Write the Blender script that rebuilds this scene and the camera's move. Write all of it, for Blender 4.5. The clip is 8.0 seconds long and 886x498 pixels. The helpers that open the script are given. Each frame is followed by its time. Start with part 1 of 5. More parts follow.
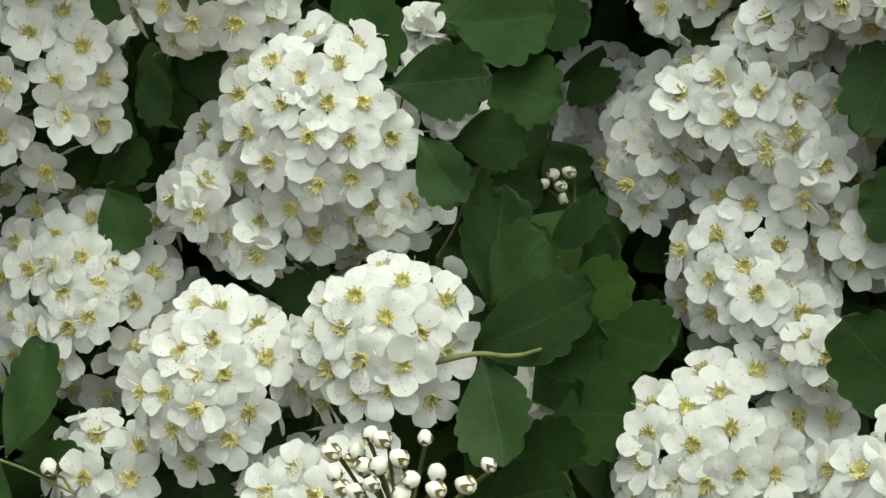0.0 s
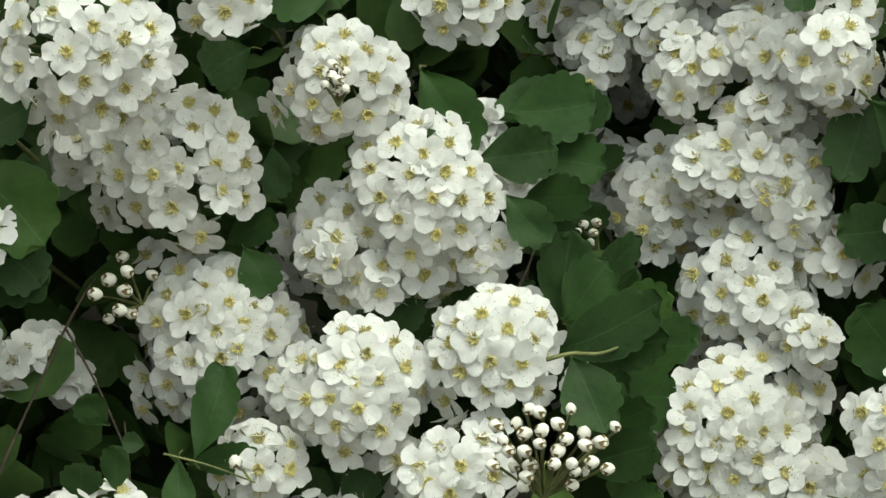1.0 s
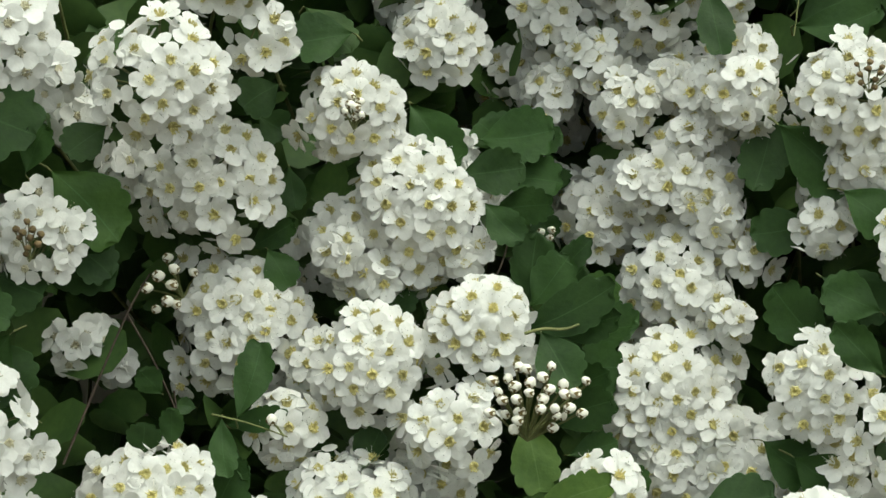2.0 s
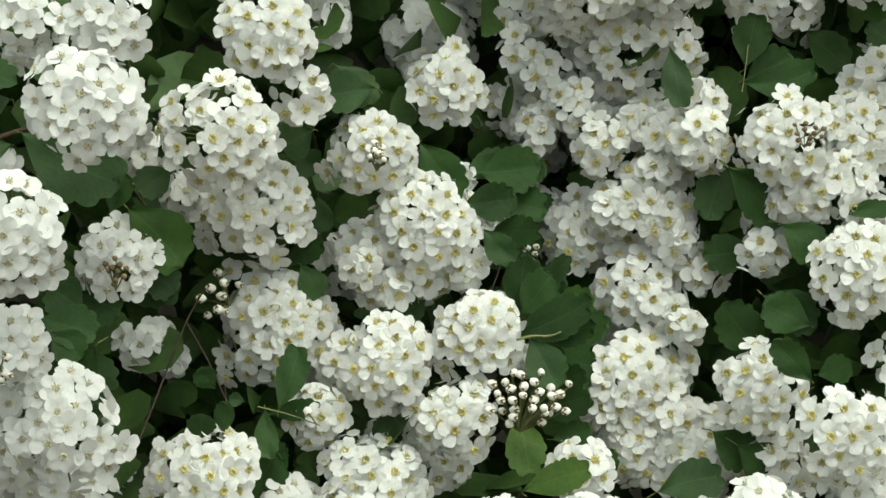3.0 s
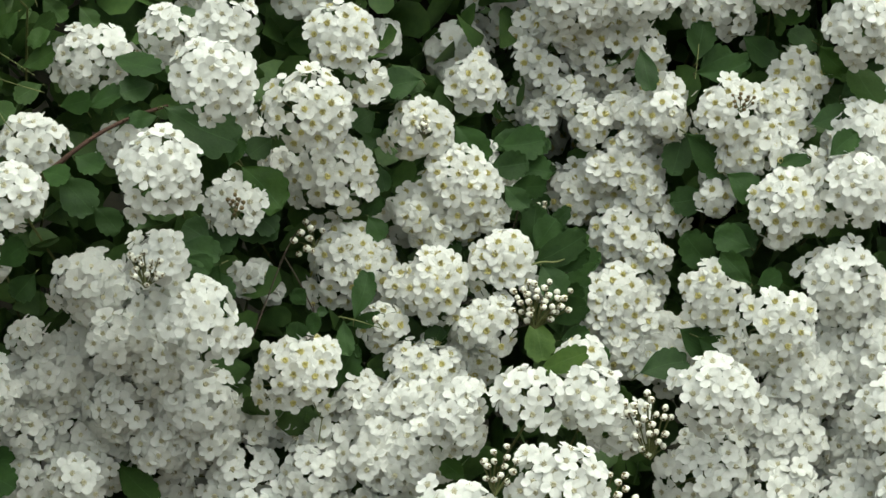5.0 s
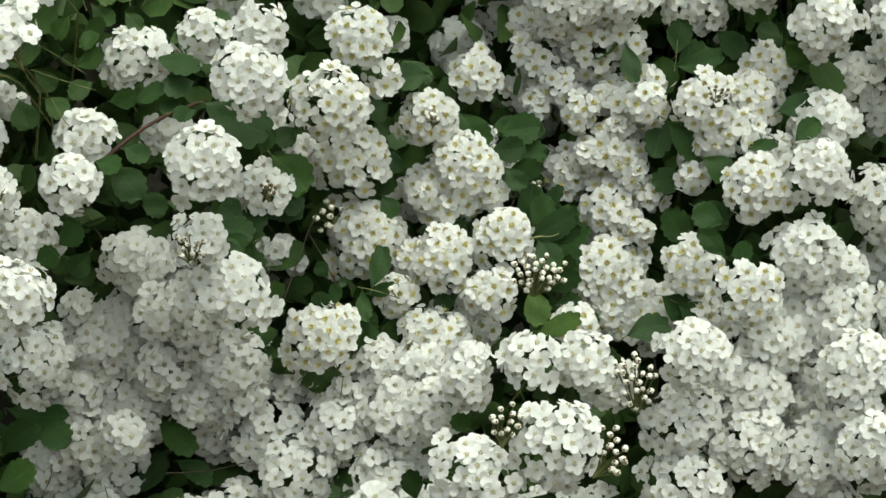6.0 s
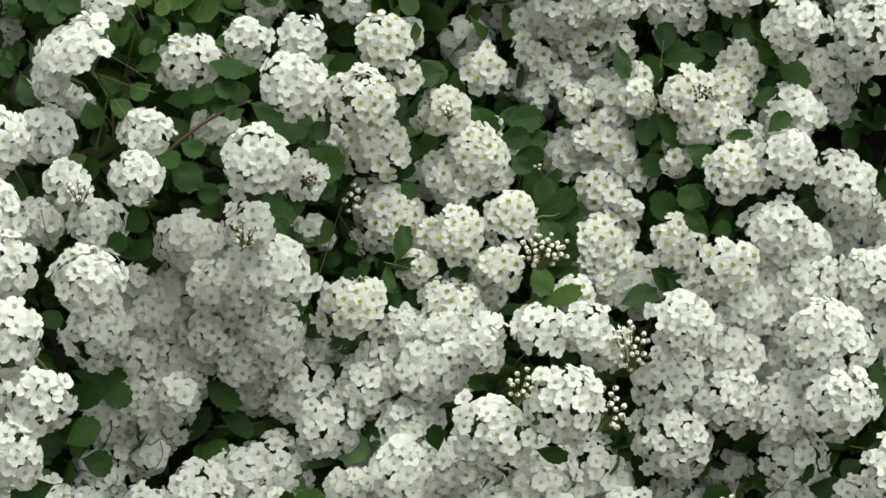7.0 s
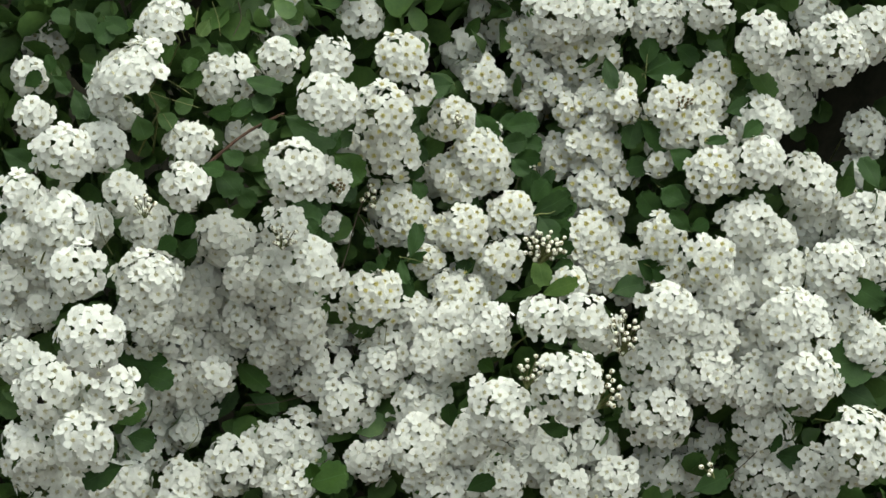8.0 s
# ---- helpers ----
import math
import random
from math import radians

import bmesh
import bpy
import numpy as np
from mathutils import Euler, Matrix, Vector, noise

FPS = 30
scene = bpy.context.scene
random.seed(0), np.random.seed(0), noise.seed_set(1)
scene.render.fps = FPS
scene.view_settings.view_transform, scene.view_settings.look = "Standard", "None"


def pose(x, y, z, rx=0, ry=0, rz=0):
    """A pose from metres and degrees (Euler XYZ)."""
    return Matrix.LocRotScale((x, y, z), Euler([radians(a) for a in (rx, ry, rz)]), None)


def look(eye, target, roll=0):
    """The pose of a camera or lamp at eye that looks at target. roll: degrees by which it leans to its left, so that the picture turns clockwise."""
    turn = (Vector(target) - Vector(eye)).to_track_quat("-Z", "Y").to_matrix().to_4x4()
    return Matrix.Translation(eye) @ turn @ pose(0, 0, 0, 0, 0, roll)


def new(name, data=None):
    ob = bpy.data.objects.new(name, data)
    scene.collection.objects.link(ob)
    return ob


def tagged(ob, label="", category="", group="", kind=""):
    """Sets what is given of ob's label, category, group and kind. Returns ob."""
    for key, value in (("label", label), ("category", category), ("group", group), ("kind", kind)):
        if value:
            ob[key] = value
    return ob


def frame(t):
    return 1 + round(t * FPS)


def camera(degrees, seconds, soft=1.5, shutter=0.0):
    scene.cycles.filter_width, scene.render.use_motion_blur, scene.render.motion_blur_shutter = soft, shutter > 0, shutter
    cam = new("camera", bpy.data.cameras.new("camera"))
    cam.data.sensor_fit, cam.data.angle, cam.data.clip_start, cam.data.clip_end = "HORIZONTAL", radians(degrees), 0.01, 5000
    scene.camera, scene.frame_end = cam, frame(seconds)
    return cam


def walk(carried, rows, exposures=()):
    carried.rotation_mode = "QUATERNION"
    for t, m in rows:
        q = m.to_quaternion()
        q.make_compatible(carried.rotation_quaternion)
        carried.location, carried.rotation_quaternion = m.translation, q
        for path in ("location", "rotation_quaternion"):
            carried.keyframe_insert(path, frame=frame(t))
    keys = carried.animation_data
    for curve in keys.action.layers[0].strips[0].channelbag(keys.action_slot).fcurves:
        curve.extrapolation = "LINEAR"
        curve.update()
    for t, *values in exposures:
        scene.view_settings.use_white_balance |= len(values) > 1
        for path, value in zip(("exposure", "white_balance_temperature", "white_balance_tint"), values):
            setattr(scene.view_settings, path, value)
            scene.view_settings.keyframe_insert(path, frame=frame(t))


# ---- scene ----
EV = 0.42
cam = camera(20, 8.0, soft=1.5)
PATH = [
    (0, look((0.0026, -0.3272, 0.0150), (-0.3261, 0.6049, -0.1368), 1.65)),
    (0.5, look((-0.0196, -0.3920, 0.0187), (-0.2865, 0.5642, -0.1010), 1.12)),
    (1, look((-0.0905, -0.4798, 0.0073), (-0.1914, 0.5113, -0.0800), 0.78)),
    (1.5, look((-0.1312, -0.5431, 0.0116), (-0.1486, 0.4535, -0.0695), 0.65)),
    (1.7, look((-0.1235, -0.5677, -0.0339), (-0.1477, 0.4320, -0.0460), 0.57)),
    (2.8, look((-0.1985, -0.7014, 0.0434), (-0.1201, 0.2901, -0.0607), 1.17)),
    (3, look((-0.1665, -0.7276, 0.0361), (-0.1350, 0.2679, -0.0538), 1.21)),
    (3.5, look((-0.2089, -0.7862, 0.0305), (-0.1364, 0.2083, -0.0452), 0.60)),
    (4, look((-0.0604, -0.8749, -0.0296), (-0.1421, 0.1216, -0.0446), 0.56)),
    (4.5, look((-0.2274, -0.9182, -0.0260), (-0.1530, 0.0789, -0.0444), 0.09)),
    (4.7, look((-0.1767, -0.9470, -0.0540), (-0.1555, 0.0528, -0.0524), -0.05)),
    (5.8, look((-0.1930, -1.0775, 0.0016), (-0.1622, -0.0794, -0.0522), -0.20)),
    (6, look((-0.2079, -1.1051, -0.0174), (-0.1644, -0.1069, -0.0577), -0.32)),
    (6.5, look((-0.2316, -1.1785, 0.0614), (-0.1782, -0.1852, -0.0412), -0.32)),
    (7, look((-0.2767, -1.2450, 0.0376), (-0.1904, -0.2526, -0.0495), -0.37)),
    (7.5, look((-0.0725, -1.3324, -0.0226), (-0.1262, -0.3350, -0.0716), 0.15)),
    (8, look((-0.3814, -1.3665, 0.1003), (-0.2330, -0.3855, -0.0245), -0.13)),
]
walk(cam, PATH, [(0, EV - 0.03, 6810, -4), (1.5, EV + 0.04, 6810, -4), (4, EV + 0.04, 6810, -4), (6.5, EV, 6810, -4), (8, EV - 0.02, 6810, -4)])

# ---- sky and sun ----
world = bpy.data.worlds.new("overcast_sky")
scene.world = world
world.use_nodes = True
sky = world.node_tree.nodes.new("ShaderNodeTexSky")
sky.sky_type, sky.sun_disc = "NISHITA", False
sky.sun_elevation, sky.sun_rotation = radians(66), radians(155)
sky.dust_density = 4.0
clouds = world.node_tree.nodes.new("ShaderNodeHueSaturation")
clouds.inputs["Saturation"].default_value = 0.36
world.node_tree.links.new(sky.outputs[0], clouds.inputs["Color"])
world.node_tree.links.new(clouds.outputs[0], world.node_tree.nodes["Background"].inputs[0])
world.node_tree.nodes["Background"].inputs[1].default_value = 0.19
sun = new("sun", bpy.data.lights.new("sun", "SUN"))
sun.data.energy, sun.data.angle, sun.data.color = 0.95, radians(68), (0.97, 0.98, 1.0)
sun.matrix_world = look((1.1, -1.1, 2.9), (0, 0, 0))


# ---- materials ----
def material(name, base, rough=0.6):
    m = bpy.data.materials.new(name)
    m.use_nodes = True
    b = m.node_tree.nodes["Principled BSDF"]
    b.inputs["Base Color"].default_value = (*base, 1)
    b.inputs["Roughness"].default_value = rough
    b.inputs["Specular IOR Level"].default_value = 0.3
    return m, m.node_tree.nodes, m.node_tree.links, b


def speckled(name, low, high, scale, rough, fine=0.0, bump=0.0, thinness=0.0, chance=0.0, coords="Object"):
    """Two colours mixed by noise at two scales, a random shift per object, relief, and light that passes through."""
    m, n, l, b = material(name, high, rough)
    tc = n.new("ShaderNodeTexCoord")
    a = n.new("ShaderNodeTexNoise")
    a.inputs["Scale"].default_value, a.inputs["Detail"].default_value = scale, 4
    c = n.new("ShaderNodeTexNoise")
    c.inputs["Scale"].default_value, c.inputs["Detail"].default_value = scale * 7, 3
    l.new(tc.outputs[coords], a.inputs["Vector"])
    l.new(tc.outputs[coords], c.inputs["Vector"])
    mix = n.new("ShaderNodeMix")
    mix.inputs["Factor"].default_value = 0.35
    l.new(a.outputs["Fac"], mix.inputs["A"])
    l.new(c.outputs["Fac"], mix.inputs["B"])
    ramp = n.new("ShaderNodeValToRGB")
    ramp.color_ramp.elements[0].position, ramp.color_ramp.elements[0].color = 0.36, (*low, 1)
    ramp.color_ramp.elements[1].position, ramp.color_ramp.elements[1].color = 0.64, (*high, 1)
    l.new(mix.outputs["Result"], ramp.inputs["Fac"])
    color = ramp.outputs["Color"]
    if chance:
        info = n.new("ShaderNodeObjectInfo")
        span = n.new("ShaderNodeMapRange")
        span.inputs["To Min"].default_value, span.inputs["To Max"].default_value = 1 - chance, 1 + chance * 0.5
        l.new(info.outputs["Random"], span.inputs["Value"])
        hsv = n.new("ShaderNodeHueSaturation")
        l.new(span.outputs["Result"], hsv.inputs["Value"])
        l.new(color, hsv.inputs["Color"])
        color = hsv.outputs["Color"]
    l.new(color, b.inputs["Base Color"])
    if bump:
        bp = n.new("ShaderNodeBump")
        bp.inputs["Strength"].default_value, bp.inputs["Distance"].default_value = bump, 0.0006
        l.new(c.outputs["Fac"], bp.inputs["Height"])
        l.new(bp.outputs["Normal"], b.inputs["Normal"])
    if thinness:
        tr = n.new("ShaderNodeBsdfTranslucent")
        l.new(color, tr.inputs["Color"])
        sh = n.new("ShaderNodeMixShader")
        sh.inputs["Fac"].default_value = thinness
        l.new(b.outputs["BSDF"], sh.inputs[1])
        l.new(tr.outputs["BSDF"], sh.inputs[2])
        l.new(sh.outputs["Shader"], n["Material Output"].inputs["Surface"])
    return m


def veined(name, low, high, vein, rough=0.62):
    """A leaf blade: mottled green with a paler midrib and side veins along the leaf's own length and breadth."""
    m = speckled(name, low, high, 90, rough, bump=0.25, thinness=0.18, chance=0.24)
    n, l = m.node_tree.nodes, m.node_tree.links
    b = n["Principled BSDF"]
    base = b.inputs["Base Color"].links[0].from_socket
    uv = n.new("ShaderNodeUVMap")
    sep = n.new("ShaderNodeSeparateXYZ")
    l.new(uv.outputs["UV"], sep.inputs[0])

    def maths(op, x, y=None):
        k = n.new("ShaderNodeMath")
        k.operation = op
        for i, v in enumerate((x, y)):
            if v is None:
                continue
            if isinstance(v, (int, float)):
                k.inputs[i].default_value = v
            else:
                l.new(v, k.inputs[i])
        return k.outputs[0]

    across = maths("ABSOLUTE", maths("SUBTRACT", sep.outputs["Y"], 0.5))
    rib = maths("LESS_THAN", across, 0.012)
    slant = maths("SUBTRACT", sep.outputs["X"], maths("MULTIPLY", across, 0.7))
    side = maths("LESS_THAN", maths("FRACT", maths("MULTIPLY", slant, 6.0)), 0.05)
    rim = maths("GREATER_THAN", across, 0.482)
    lines = maths("ADD", maths("ADD", maths("MULTIPLY", rib, 0.45), maths("MULTIPLY", side, 0.13)), maths("MULTIPLY", rim, 0.4))
    mix = n.new("ShaderNodeMix")
    mix.data_type = "RGBA"
    l.new(lines, mix.inputs[0])
    l.new(base, mix.inputs[6])
    mix.inputs[7].default_value = (*vein, 1)
    l.new(mix.outputs[2], b.inputs["Base Color"])
    return m


PETAL = speckled("white_petal", (0.76, 0.765, 0.72), (0.85, 0.855, 0.815), 260, 0.55, bump=0.15, thinness=0.32, chance=0.06)
CENTRE = speckled("yellow_flower_centre", (0.48, 0.43, 0.15), (0.72, 0.66, 0.33), 900, 0.7, chance=0.3)
CENTRE_PALE = speckled("pale_flower_centre", (0.46, 0.43, 0.27), (0.66, 0.62, 0.46), 900, 0.7, chance=0.25)
FILAMENT = speckled("pale_filament", (0.80, 0.79, 0.68), (0.86, 0.85, 0.78), 600, 0.6)
ANTHER = speckled("dark_anther", (0.03, 0.022, 0.015), (0.07, 0.05, 0.03), 900, 0.7)
STALK = speckled("green_stalk", (0.10, 0.12, 0.04), (0.19, 0.20, 0.075), 300, 0.6, bump=0.2)
BUD = speckled("cream_bud", (0.80, 0.78, 0.64), (0.89, 0.88, 0.79), 400, 0.5, bump=0.2, chance=0.1)
SEPAL = speckled("brown_green_sepal", (0.11, 0.075, 0.03), (0.24, 0.19, 0.07), 500, 0.7, chance=0.2)
FADED = speckled("faded_bud_brown", (0.10, 0.07, 0.035), (0.26, 0.19, 0.10), 500, 0.8, chance=0.3)
BARK = speckled("brown_twig_bark", (0.03, 0.022, 0.016), (0.08, 0.058, 0.042), 220, 0.85, bump=0.6)
REDBARK = speckled("red_brown_twig_bark", (0.045, 0.023, 0.016), (0.095, 0.050, 0.034), 220, 0.75, bump=0.5)
LEAF = veined("deep_green_leaf", (0.0200, 0.052, 0.0100), (0.031, 0.076, 0.0130), (0.056, 0.120, 0.036))
LEAF_FRESH = veined("fresh_green_leaf", (0.026, 0.063, 0.009), (0.040, 0.088, 0.012), (0.07, 0.15, 0.045))
LEAF_BRIGHT = veined("bright_green_leaf", (0.05, 0.10, 0.016), (0.08, 0.14, 0.024), (0.12, 0.19, 0.06))
LEAF_WORN = veined("worn_green_leaf", (0.036, 0.055, 0.016), (0.045, 0.08, 0.02), (0.10, 0.13, 0.04))
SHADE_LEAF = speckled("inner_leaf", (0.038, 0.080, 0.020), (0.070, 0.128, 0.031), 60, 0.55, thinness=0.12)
# very dark base colour stands in for the deep shade inside the shrub
INTERIOR_SHADE = speckled("shrub_interior_shade", (0.016, 0.016, 0.010), (0.036, 0.034, 0.022), 25, 0.9, bump=0.5)
SOIL = speckled("garden_soil", (0.03, 0.022, 0.015), (0.075, 0.055, 0.038), 14, 0.95, bump=0.6)
LEAVES = (LEAF, LEAF_FRESH, LEAF_BRIGHT, LEAF_WORN)


# ---- helpers for meshes ----
def mesh_of(bm, *mats, smooth=True):
    me = bpy.data.meshes.new("mesh")
    bm.to_mesh(me)
    bm.free()
    for m in mats:
        me.materials.append(m)
    me.polygons.foreach_set("use_smooth", [smooth] * len(me.polygons))
    return me


def part(name, me, parent, label=""):
    ob = new(name, me)
    ob.parent = parent
    return tagged(ob, label)


def tube(bm, points, radii, sides=5, index=0):
    """A round, tapering stalk along the points."""
    rings = []
    for i, p in enumerate(points):
        d = (points[min(i + 1, len(points) - 1)] - points[max(i - 1, 0)]).normalized()
        a = d.orthogonal().normalized()
        b = d.cross(a)
        rings.append([bm.verts.new(p + (a * math.cos(k * math.tau / sides) + b * math.sin(k * math.tau / sides)) * radii[i]) for k in range(sides)])
    for r0, r1 in zip(rings, rings[1:]):
        for k in range(sides):
            f = bm.faces.new((r0[k], r0[(k + 1) % sides], r1[(k + 1) % sides], r1[k]))
            f.material_index = index
    for r in (rings[0], rings[-1][::-1]):
        f = bm.faces.new(r)
        f.material_index = index


def knob(bm, at, r, stretch=1.0, index=0):
    """A small eight-faced grain."""
    v = [bm.verts.new(at + Vector(d) * r) for d in ((1, 0, 0), (0, 1, 0), (-1, 0, 0), (0, -1, 0), (0, 0, stretch), (0, 0, -stretch))]
    for k in range(4):
        for top in (4, 5):
            f = bm.faces.new((v[k], v[(k + 1) % 4], v[top]) if top == 4 else (v[(k + 1) % 4], v[k], v[top]))
            f.material_index = index


# ---- florets ----
R = 0.0050


def petals_into(bm, rnd, openness, n):
    """Five round, cupped petals that overlap a little, each on a short claw."""
    for k in range(5):
        a0 = k * math.tau / 5 + rnd.gauss(0, 0.05)
        half = R * rnd.uniform(0.385, 0.44)
        wide = R * rnd.uniform(0.385, 0.44)
        lift = openness + rnd.gauss(0, 0.09)
        twist = 0.10 + rnd.gauss(0, 0.10)
        curl = rnd.uniform(-0.10, 0.16)
        ph = rnd.uniform(0, 6)

        def put(px, py):
            u = px / R
            v = py / R
            z = R * (lift * u + 0.16 * u * (1 - u) - curl * u ** 3 + 0.34 * v * v * min(1, 1.6 * u) + twist * v + 0.022 * math.sin(ph + 9 * v + 6 * u) * min(1, 2 * u) + 0.035 * math.sin(2 * ph + 15 * v) * max(0, u - 0.45))
            return bm.verts.new((px * math.cos(a0) - py * math.sin(a0), px * math.sin(a0) + py * math.cos(a0), z))

        mid = 0.10 * R + half + R * 0.06
        hub = put(mid, 0)
        rings = []
        for s in (0.5, 0.85, 1.0):
            ring = []
            for q in range(n):
                a = q * math.tau / n
                c, d = math.cos(a), math.sin(a)
                edge = 1 + (0.045 * math.sin(ph + 4 * a) + 0.035 * math.sin(2 * ph + 5 * a) + 0.02 * math.sin(3 * ph + 9 * a) - (0.06 * max(0, 1 - abs(a - math.pi * 2 * round(a / math.tau)) / 0.4) if s == 1.0 else 0))
                narrow = 1 - 0.42 * max(0, -c) ** 2
                ring.append(put(mid + half * s * c * edge, wide * s * d * narrow * edge))
            rings.append(ring)
        for q in range(n):
            bm.faces.new((hub, rings[0][q], rings[0][(q + 1) % n]))
            for r0, r1 in zip(rings, rings[1:]):
                bm.faces.new((r0[q], r1[q], r1[(q + 1) % n], r0[(q + 1) % n]))


def centre_into(bm, rnd, fine, index):
    """The yellow-green disc under a star of short stamens; fine adds the long stamens with dark tips."""
    rings = []
    size = 1.0 if fine else 0.82
    for rr, z in ((0.245 * size, 0.02), (0.245 * size, 0.07), (0.15 * size, 0.10), (0.06, 0.04)):
        rings.append([bm.verts.new((R * rr * math.cos(k * math.tau / 10), R * rr * math.sin(k * math.tau / 10), R * z)) for k in range(10)])
    for r0, r1 in zip(rings, rings[1:]):
        for k in range(10):
            bm.faces.new((r0[k], r0[(k + 1) % 10], r1[(k + 1) % 10], r1[k])).material_index = index
    bm.faces.new(rings[-1]).material_index = index
    many = 22 if fine else 9
    for k in range(many):
        a = k * math.tau / many + rnd.uniform(-0.2, 0.2)
        r0, r1 = R * 0.09, R * rnd.uniform(0.12, 0.31) * size
        way = Vector((math.cos(a), math.sin(a), 0))
        tip = way * r1 + Vector((0, 0, R * rnd.uniform(0.18, 0.30)))
        tube(bm, [way * r0 + Vector((0, 0, R * 0.08)), tip], [R * 0.030, R * 0.024], 3, index)
        knob(bm, tip, R * rnd.uniform(0.036, 0.050), 1.2, index)
    if fine:
        for k in range(6):
            a = rnd.uniform(0, math.tau)
            r1, z1 = R * rnd.uniform(0.42, 0.75), R * rnd.uniform(0.28, 0.5)
            p0 = Vector((0.24 * R * math.cos(a), 0.24 * R * math.sin(a), 0.12 * R))
            p1 = Vector((r1 * math.cos(a), r1 * math.sin(a), z1))
            tube(bm, [p0, p1], [R * 0.008, R * 0.006], 3, index + 1)
            knob(bm, p1, R * 0.020, 1.0, index + 2)


def petals_mesh(seed, openness):
    bm = bmesh.new()
    petals_into(bm, random.Random(seed), openness, 20)
    return mesh_of(bm, PETAL)


def stamens_mesh(seed):
    bm = bmesh.new()
    centre_into(bm, random.Random(seed), True, 0)
    return mesh_of(bm, CENTRE, FILAMENT, ANTHER, smooth=False)


def whole_mesh(seed, openness):
    bm = bmesh.new()
    rnd = random.Random(seed)
    petals_into(bm, rnd, openness, 11)
    centre_into(bm, rnd, False, 1)
    return mesh_of(bm, PETAL, CENTRE_PALE)


OPEN = (0.06, 0.10, 0.16, 0.02, 0.20, 0.08, 0.13, 0.30)
PETALS = [petals_mesh(i, OPEN[i]) for i in range(8)]
STAMENS = [stamens_mesh(20 + i) for i in range(4)]
WHOLE = [whole_mesh(40 + i, OPEN[i]) for i in range(8)]
made = {"clusters": 0}


def far_floret(verts, faces, m, rnd):
    """A plain five-petalled floret for the heads deep inside the shrub."""
    k = len(verts)
    verts.extend(m @ Vector((0.2 * R * math.cos(a * math.tau / 6), 0.2 * R * math.sin(a * math.tau / 6), 0.12 * R)) for a in range(6))
    faces.append(tuple(range(k, k + 6)))
    for p in range(5):
        a0 = p * math.tau / 5 + rnd.gauss(0, 0.06)
        k = len(verts)
        lift = rnd.uniform(0.0, 0.25)
        for e in range(9):
            t = e * math.tau / 9
            u, v = 0.56 + 0.42 * math.cos(t), 0.43 * math.sin(t) * (1 - 0.35 * max(0, -math.cos(t)))
            verts.append(m @ Vector((R * (u * math.cos(a0) - v * math.sin(a0)), R * (u * math.sin(a0) + v * math.cos(a0)), R * (lift * u + 0.35 * v * v))))
        faces.append(tuple(range(k, k + 9)))


def cluster_words(r, deep, flat, az):
    if deep:
        return "shaded cluster of small white spirea florets deep in the shrub"
    if flat < 0.9:
        return "flattened drooping cluster of white spirea florets on a thin stem"
    if az is not None and az < 0:
        return "nodding cluster of white spirea florets below a larger cluster"
    if r > 0.0165:
        return "large domed cluster of small white spirea florets with yellow centres"
    if r < 0.0125:
        return "small loose cluster of white spirea florets with yellow centres"
    return "rounded cluster of small white spirea florets with yellow centres"


